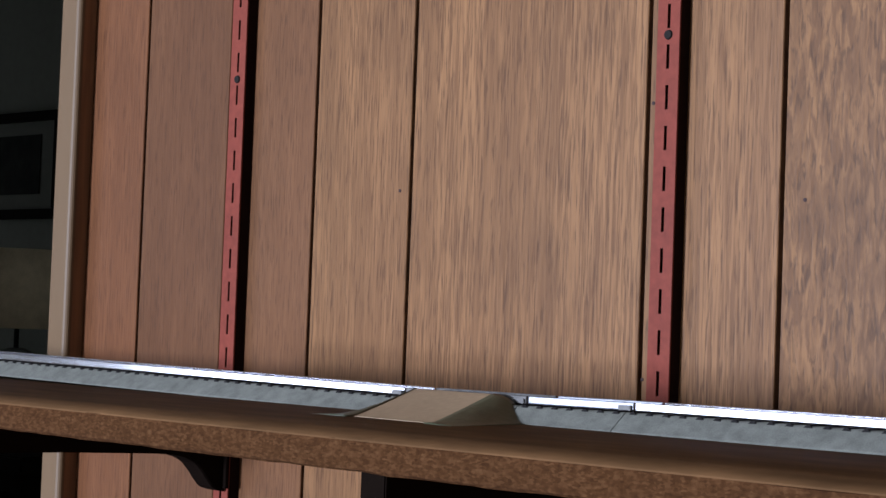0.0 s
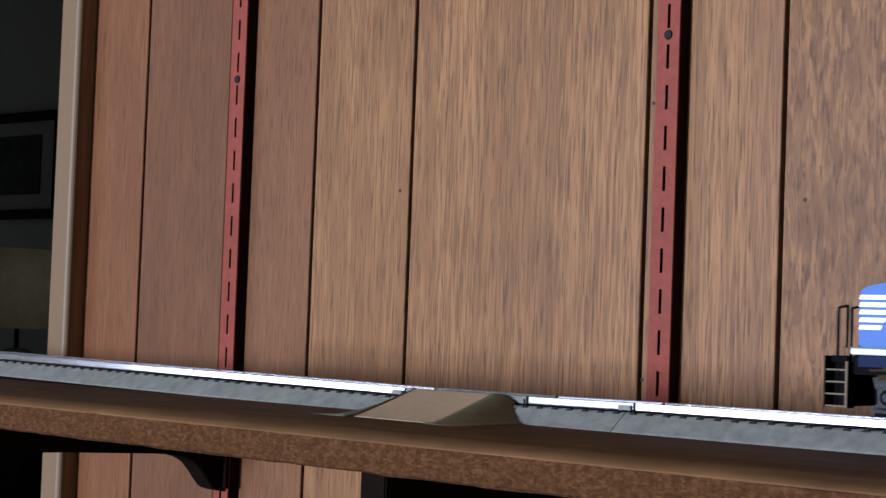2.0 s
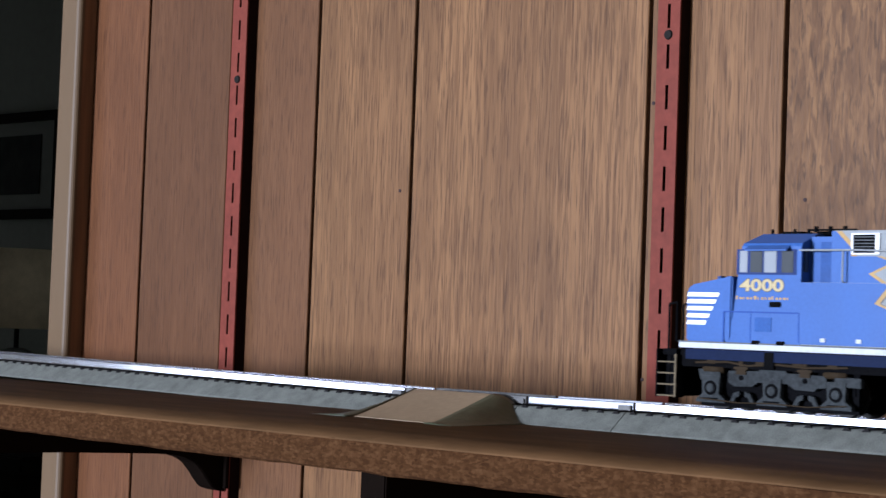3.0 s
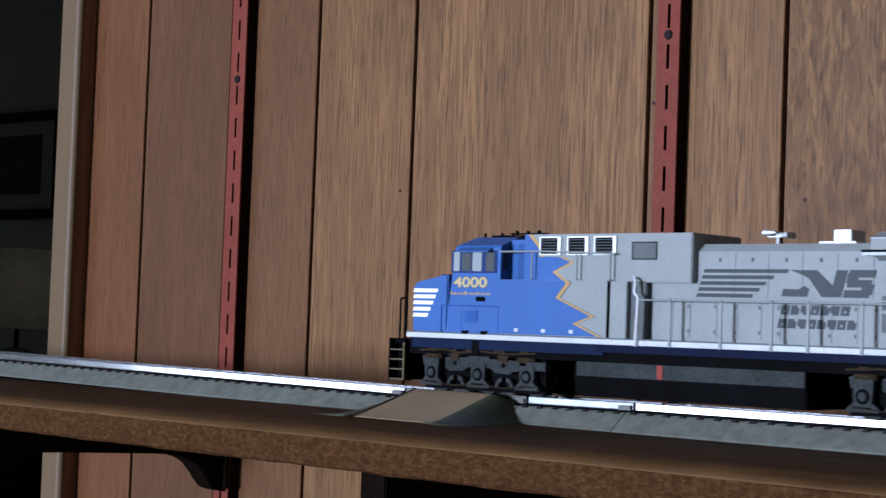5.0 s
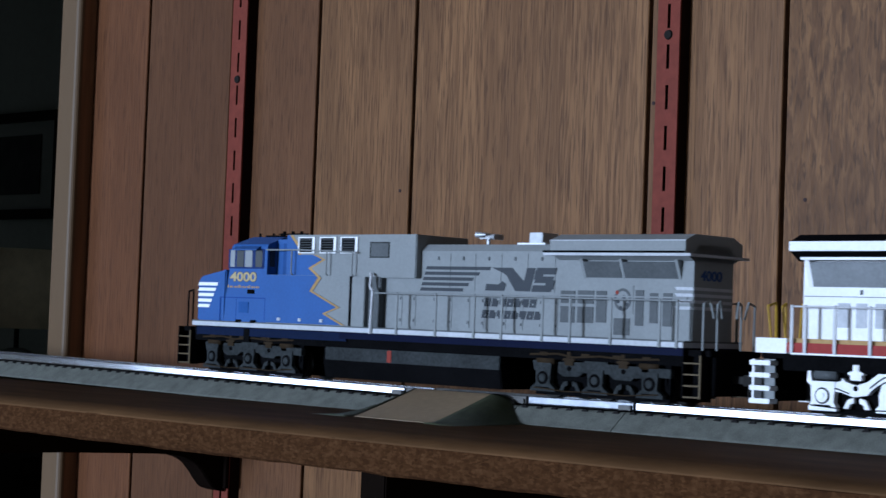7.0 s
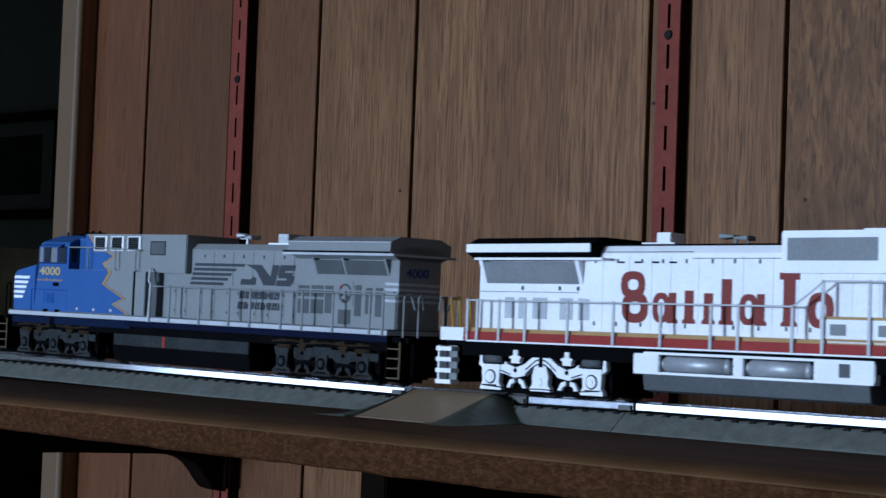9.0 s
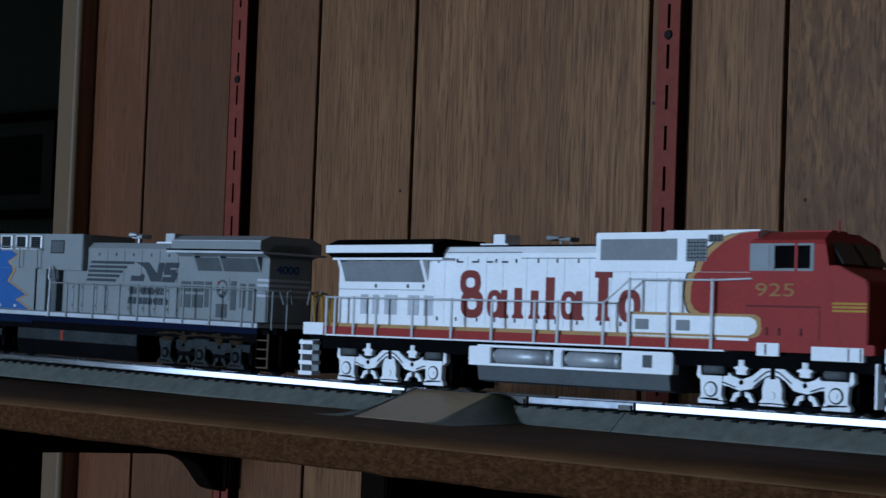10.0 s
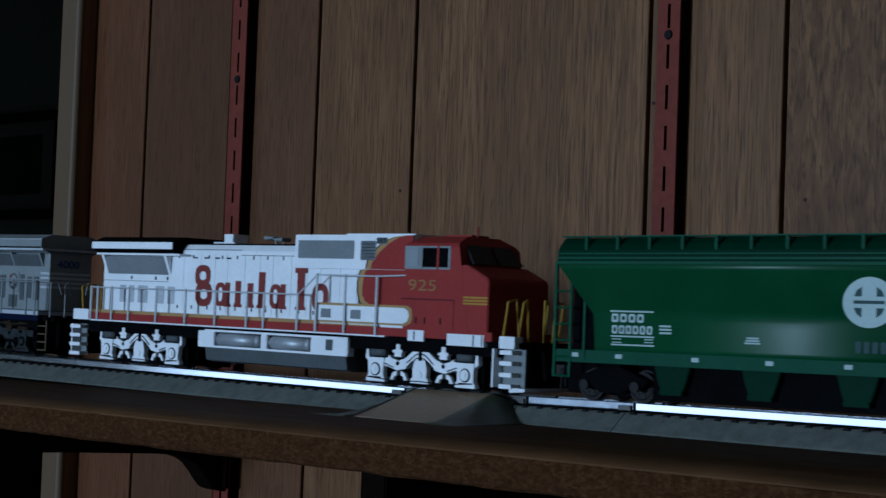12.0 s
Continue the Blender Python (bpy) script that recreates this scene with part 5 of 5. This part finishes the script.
# ---- green covered hopper ----
def hopper_car():
    ox = 90.0
    L = thing("model_hopper_car", "dark green model covered hopper car with pale markings", "model train", group="model train")

    def p(name, bm, mat, label="", parent=None, smooth=False):
        return mm(name, bm, mat, parent or L, ox, label, smooth)

    def side(z):
        u = (z - 17) / 29
        return 15.6 + 1.9 * math.sin(math.pi * (0.5 + (u - 0.95) * 0.5))

    # bulging side sheets: full height between the slope sheets
    zs = [16.6 + 29 * i / 16 for i in range(17)]
    bm = B()
    loops = []
    for z in zs:
        inset = max(0.0, (45.6 - z)) * 0.92 if z > 26 else 18.6
        inset = min(inset, 15.2)
        x0, x1 = 9.0 + inset, 171 - inset
        y = side(z)
        loops.append([bm.verts.new(c) for c in ((x0, -y, z), (x1, -y, z), (x1, y, z), (x0, y, z))])
    for a, c in zip(loops, loops[1:]):
        for k in range(4):
            bm.faces.new((a[k], a[(k + 1) % 4], c[(k + 1) % 4], c[k]))
    bm.faces.new(loops[0]), bm.faces.new(loops[-1])
    bmesh.ops.recalc_face_normals(bm, faces=bm.faces)
    body = p("body", bm, GREEN_P, "curved green side sheets", None, True)
    for f in body.data.polygons:
        f.use_smooth = abs(f.normal.y) > 0.5
    for z, w in ((46.2, 1.0), (47.8, 0.7), (49.3, 0.7)):
        p("top_rib", box(B(), 7.4, 172.6, -17.2 + (z - 46) * 0.25, 17.2 - (z - 46) * 0.25, z - w * 0.5, z + w * 0.5, 0.15), GREEN_D, parent=body)
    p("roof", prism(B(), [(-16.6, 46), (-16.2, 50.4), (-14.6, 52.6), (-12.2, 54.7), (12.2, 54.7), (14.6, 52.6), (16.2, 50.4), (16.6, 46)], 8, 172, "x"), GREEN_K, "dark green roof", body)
    p("running_board", box(B(), 9, 171, -15.8, -12.2, 54.8, 55.3, 0.1), GREEN_D, "green roof walkway")
    p("running_board", box(B(), 9, 171, 12.2, 15.8, 54.8, 55.3, 0.1), GREEN_D)
    x = 19.7
    k = 0
    while x < 170:
        for s in (-1, 1):
            w = 0.6
            a, b = sorted((s * 16.2, s * 15.0))
            p("board_support", box(B(), x - w, x + w, a, b, 50.6, 55.0, 0.1), GREEN_S, parent=body)
        x += 12.9
        k += 1
    for a in (40, 75, 110, 145):
        p("hatch", box(B(), a - 12, a + 12, -5, 5, 54.5, 55.6, 0.3), GREEN_D, parent=body)
    p("side_sill", box(B(), 7.5, 172.5, -16.8, -14.6, 12.8, 17.0, 0.2), GREEN_S, "green side sill")
    p("side_sill", box(B(), 7.5, 172.5, 14.6, 16.8, 12.8, 17.0, 0.2), GREEN_S)
    for x in (17, 35, 65, 92.3, 119.4, 145, 163):
        p("reflector", box(B(), x - 1.4, x + 1.4, -17.0, -16.5, 14.6, 16.0, 0.1), MARK, "pale reflector patch")
    p("centre_sill", box(B(), 4, 176, -4, 4, 2.0, 15, 0.2), BLACK_P)
    for q in (0, 1):
        f = (lambda v: v) if q == 0 else (lambda v: 180 - v)
        for y in (-16.6, 16.6):
            for xx, wide, z0, zt in ((8.0, 0.5, 7.6, 46), (14.5, 0.4, 7.6, 41), (20.5, 0.5, 14, 41)):
                p("end_post", box(B(), f(xx) - 0.5, f(xx) + 0.5, y - wide, y + wide, z0, zt), GREEN_D)
        for z in (8, 14.5, 20, 25.5, 31, 36.5):
            for y in (-16.8, 16.8):
                bm = B()
                rod(bm, (f(8.0), y, z), (f(14.6), y, z), 0.35)
                p("ladder_rung", bm, GREEN_D)
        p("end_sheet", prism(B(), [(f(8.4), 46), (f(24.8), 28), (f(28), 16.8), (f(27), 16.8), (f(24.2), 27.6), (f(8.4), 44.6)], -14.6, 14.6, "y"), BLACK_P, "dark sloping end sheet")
        # solid black fill in place of the shadowed hollow under the slope
        p("end_void_fill", prism(B(), [(f(12), 15), (f(27), 15), (f(24.6), 27), (f(12), 41)], -12, 12, "y"), BLACK_P, "black fill for the shaded hollow of the open end")
        p("end_beam", box(B(), min(f(7.2), f(9.2)), max(f(7.2), f(9.2)), -16.4, 16.4, 12.6, 17, 0.2), GREEN_D)
        coupler(L, f(6), ox, -1 if q == 0 else 1)
        cx = f(29.3)
        for s in (-1, 1):
            bm = prism(B(), [(cx - 15, 7.6), (cx - 12, 8.6), (cx - 5, 11.4), (cx + 5, 11.4), (cx + 12, 8.6), (cx + 15, 7.6), (cx + 13.5, 5.2), (cx + 8.5, 5.4), (cx + 4.5, 3.0), (cx - 4.5, 3.0), (cx - 8.5, 5.4), (cx - 13.5, 5.2)], s * 11.4, s * 13.4, "y", 0.4)
            fr = p("side_frame", bm, BLACK_P, "black freight truck side frame")
            for k in (-10.4, 10.4):
                p("bearing", rod(B(), (cx + k, s * 13.2, 5.4), (cx + k, s * 14.4, 5.4), 1.8, 14), WHEEL, parent=fr)
        p("bolster", box(B(), cx - 3, cx + 3, -12, 12, 5, 12.6), BLACK_P)
        for k in (-10.4, 10.4):
            WHEELS.append((wheelset(L, cx + k, ox, 5.2), (cx + k - ox) * 0.001, 0.0052))
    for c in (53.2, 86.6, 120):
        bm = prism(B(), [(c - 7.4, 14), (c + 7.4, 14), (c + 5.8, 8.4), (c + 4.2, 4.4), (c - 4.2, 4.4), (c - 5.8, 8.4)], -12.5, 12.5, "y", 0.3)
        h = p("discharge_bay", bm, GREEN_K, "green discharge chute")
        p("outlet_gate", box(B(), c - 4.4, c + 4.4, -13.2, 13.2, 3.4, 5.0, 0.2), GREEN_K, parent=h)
    # added black box: the dark shade between and behind the chutes
    p("chute_gap_fill", box(B(), 44, 136, -10, 10, 1.4, 14, 0.3), BLACK_P, "black box filling the shaded gaps between the chutes")
    # markings
    def mark(name, x0, x1, z0, z1, mat=MARK, label=""):
        y = -max(side(z0), side((z0 + z1) / 2), side(z1)) - 0.02
        return p(name, flat(B(), quad(x0, x1, z0, z1), y, 0.1), mat, label, body)

    for z in (30.2, 22.0, 19.2):
        mark("marking_line", 31.2, 48.6, z - 0.25, z + 0.25)
    for i in range(4):
        x0 = 31.8 + i * 3.4
        p("marking_block", block(B(), x0, x0 + 2.7, 26.6, 29.4, -side(28) - 0.05, 0.75, 5), MARK, "pale reporting mark block", body)
    for i in range(6):
        x0 = 31.8 + i * 2.8
        p("marking_block", block(B(), x0, x0 + 2.2, 22.8, 25.6, -side(25) - 0.05, 0.65, 5), MARK, "pale reporting mark block", body)
    for i in range(2):
        mark("small_marking", 31.6, 35.4, 20.9 - i * 1.1, 21.2 - i * 1.1)
        mark("small_marking", 44.6, 48.2, 21.0 - i * 0.9, 21.3 - i * 0.9)
    for i in range(3):
        mark("small_marking", 50.8, 55.4, 25.4 - i * 1.1, 26.0 - i * 1.1, MARK)
        mark("small_marking", 83.6 - i * 0.4, 88.0 + i * 0.2, 22.6 - i * 0.8, 23.1 - i * 0.8)
    disc = p("round_emblem", flat(B(), ring(117.4, 134.8, 27.1, 42.2, 0, 36, 2)[0], -17.62, 0.06), MARK, "pale round emblem with a cross", body)
    for sx in (-1, 1):
        for sz in (-1, 1):
            cx, cz = 126.1, 34.7
            p("emblem_wedge", flat(B(), [(cx + sx * 2.4, cz + sz * 1.7), (cx + sx * 5.0, cz + sz * 1.7), (cx + sx * 4.2, cz + sz * 3.4), (cx + sx * 2.4, cz + sz * 4.6)], -17.66, 0.08), MARK_DARK, "", disc)
    p("emblem_bar", flat(B(), quad(121.0, 131.2, 34.2, 35.2), -17.66, 0.08), MARK_DARK, "", disc)
    for i in range(4):
        mark("dark_marking", 121.2 + i * 2.8, 123.2 + i * 2.8, 19.6, 23.0, MARK_DARK)
    return L, ox * 0.001

VEHICLES = [(*blue_locomotive(), 0.173), (*red_locomotive(), 0.163), (*hopper_car(), 0.121)]


def travel(t):
    """How far the train has still to go to where it stands at 6.5 s."""
    run = (((1.1374e-05 * t - 4.1244e-04) * t + 4.0855e-03) * t - 7.5163e-02) * t + 0.409321
    slip = ((0, 0.0), (2.5, -0.35), (3, 0.51), (5, -0.1), (5.5, 0.2), (6, -0.58), (6.5, -0.41), (7, 0.69), (9, 0.86), (9.5, -0.52), (10, -0.85), (10.5, 0.36), (11, 0.35), (12, 0.0))
    for (a, va), (b, vb) in zip(slip, slip[1:]):
        if a <= t <= b:
            run += 0.0008 * (va + (vb - va) * (t - a) / (b - a))
            break
    return run


def rail_height(x):
    pts = ((-0.98, 0.0036), (-0.69, 0.0012), (-0.4497, -0.0008), (-0.391, -0.0006), (-0.345, -0.0002), (-0.1165, 0.0006), (0.46, 0.0006), (9, 0.0006))
    for (a, za), (b, zb) in zip(pts, pts[1:]):
        if x <= b:
            return za + (zb - za) * (x - a) / (b - a)
    return 0.0006


def motions():
    times = [i / 10 for i in range(121)]
    for ob, x0, base in VEHICLES:
        rows = []
        for t in times[::5]:
            x = x0 + travel(t)
            a, b = rail_height(x - base / 2), rail_height(x + base / 2)
            rows.append((t, Matrix.Translation((x, 0, (a + b) / 2)) @ Matrix.Rotation(-math.atan2(b - a, base), 4, "Y")))
        walk(ob, rows)
    for ob, x, r in WHEELS:
        walk(ob, [(t, Matrix.Translation((x, 0, r)) @ Matrix.Rotation(travel(t) / r, 4, "Y")) for t in times])


motions()
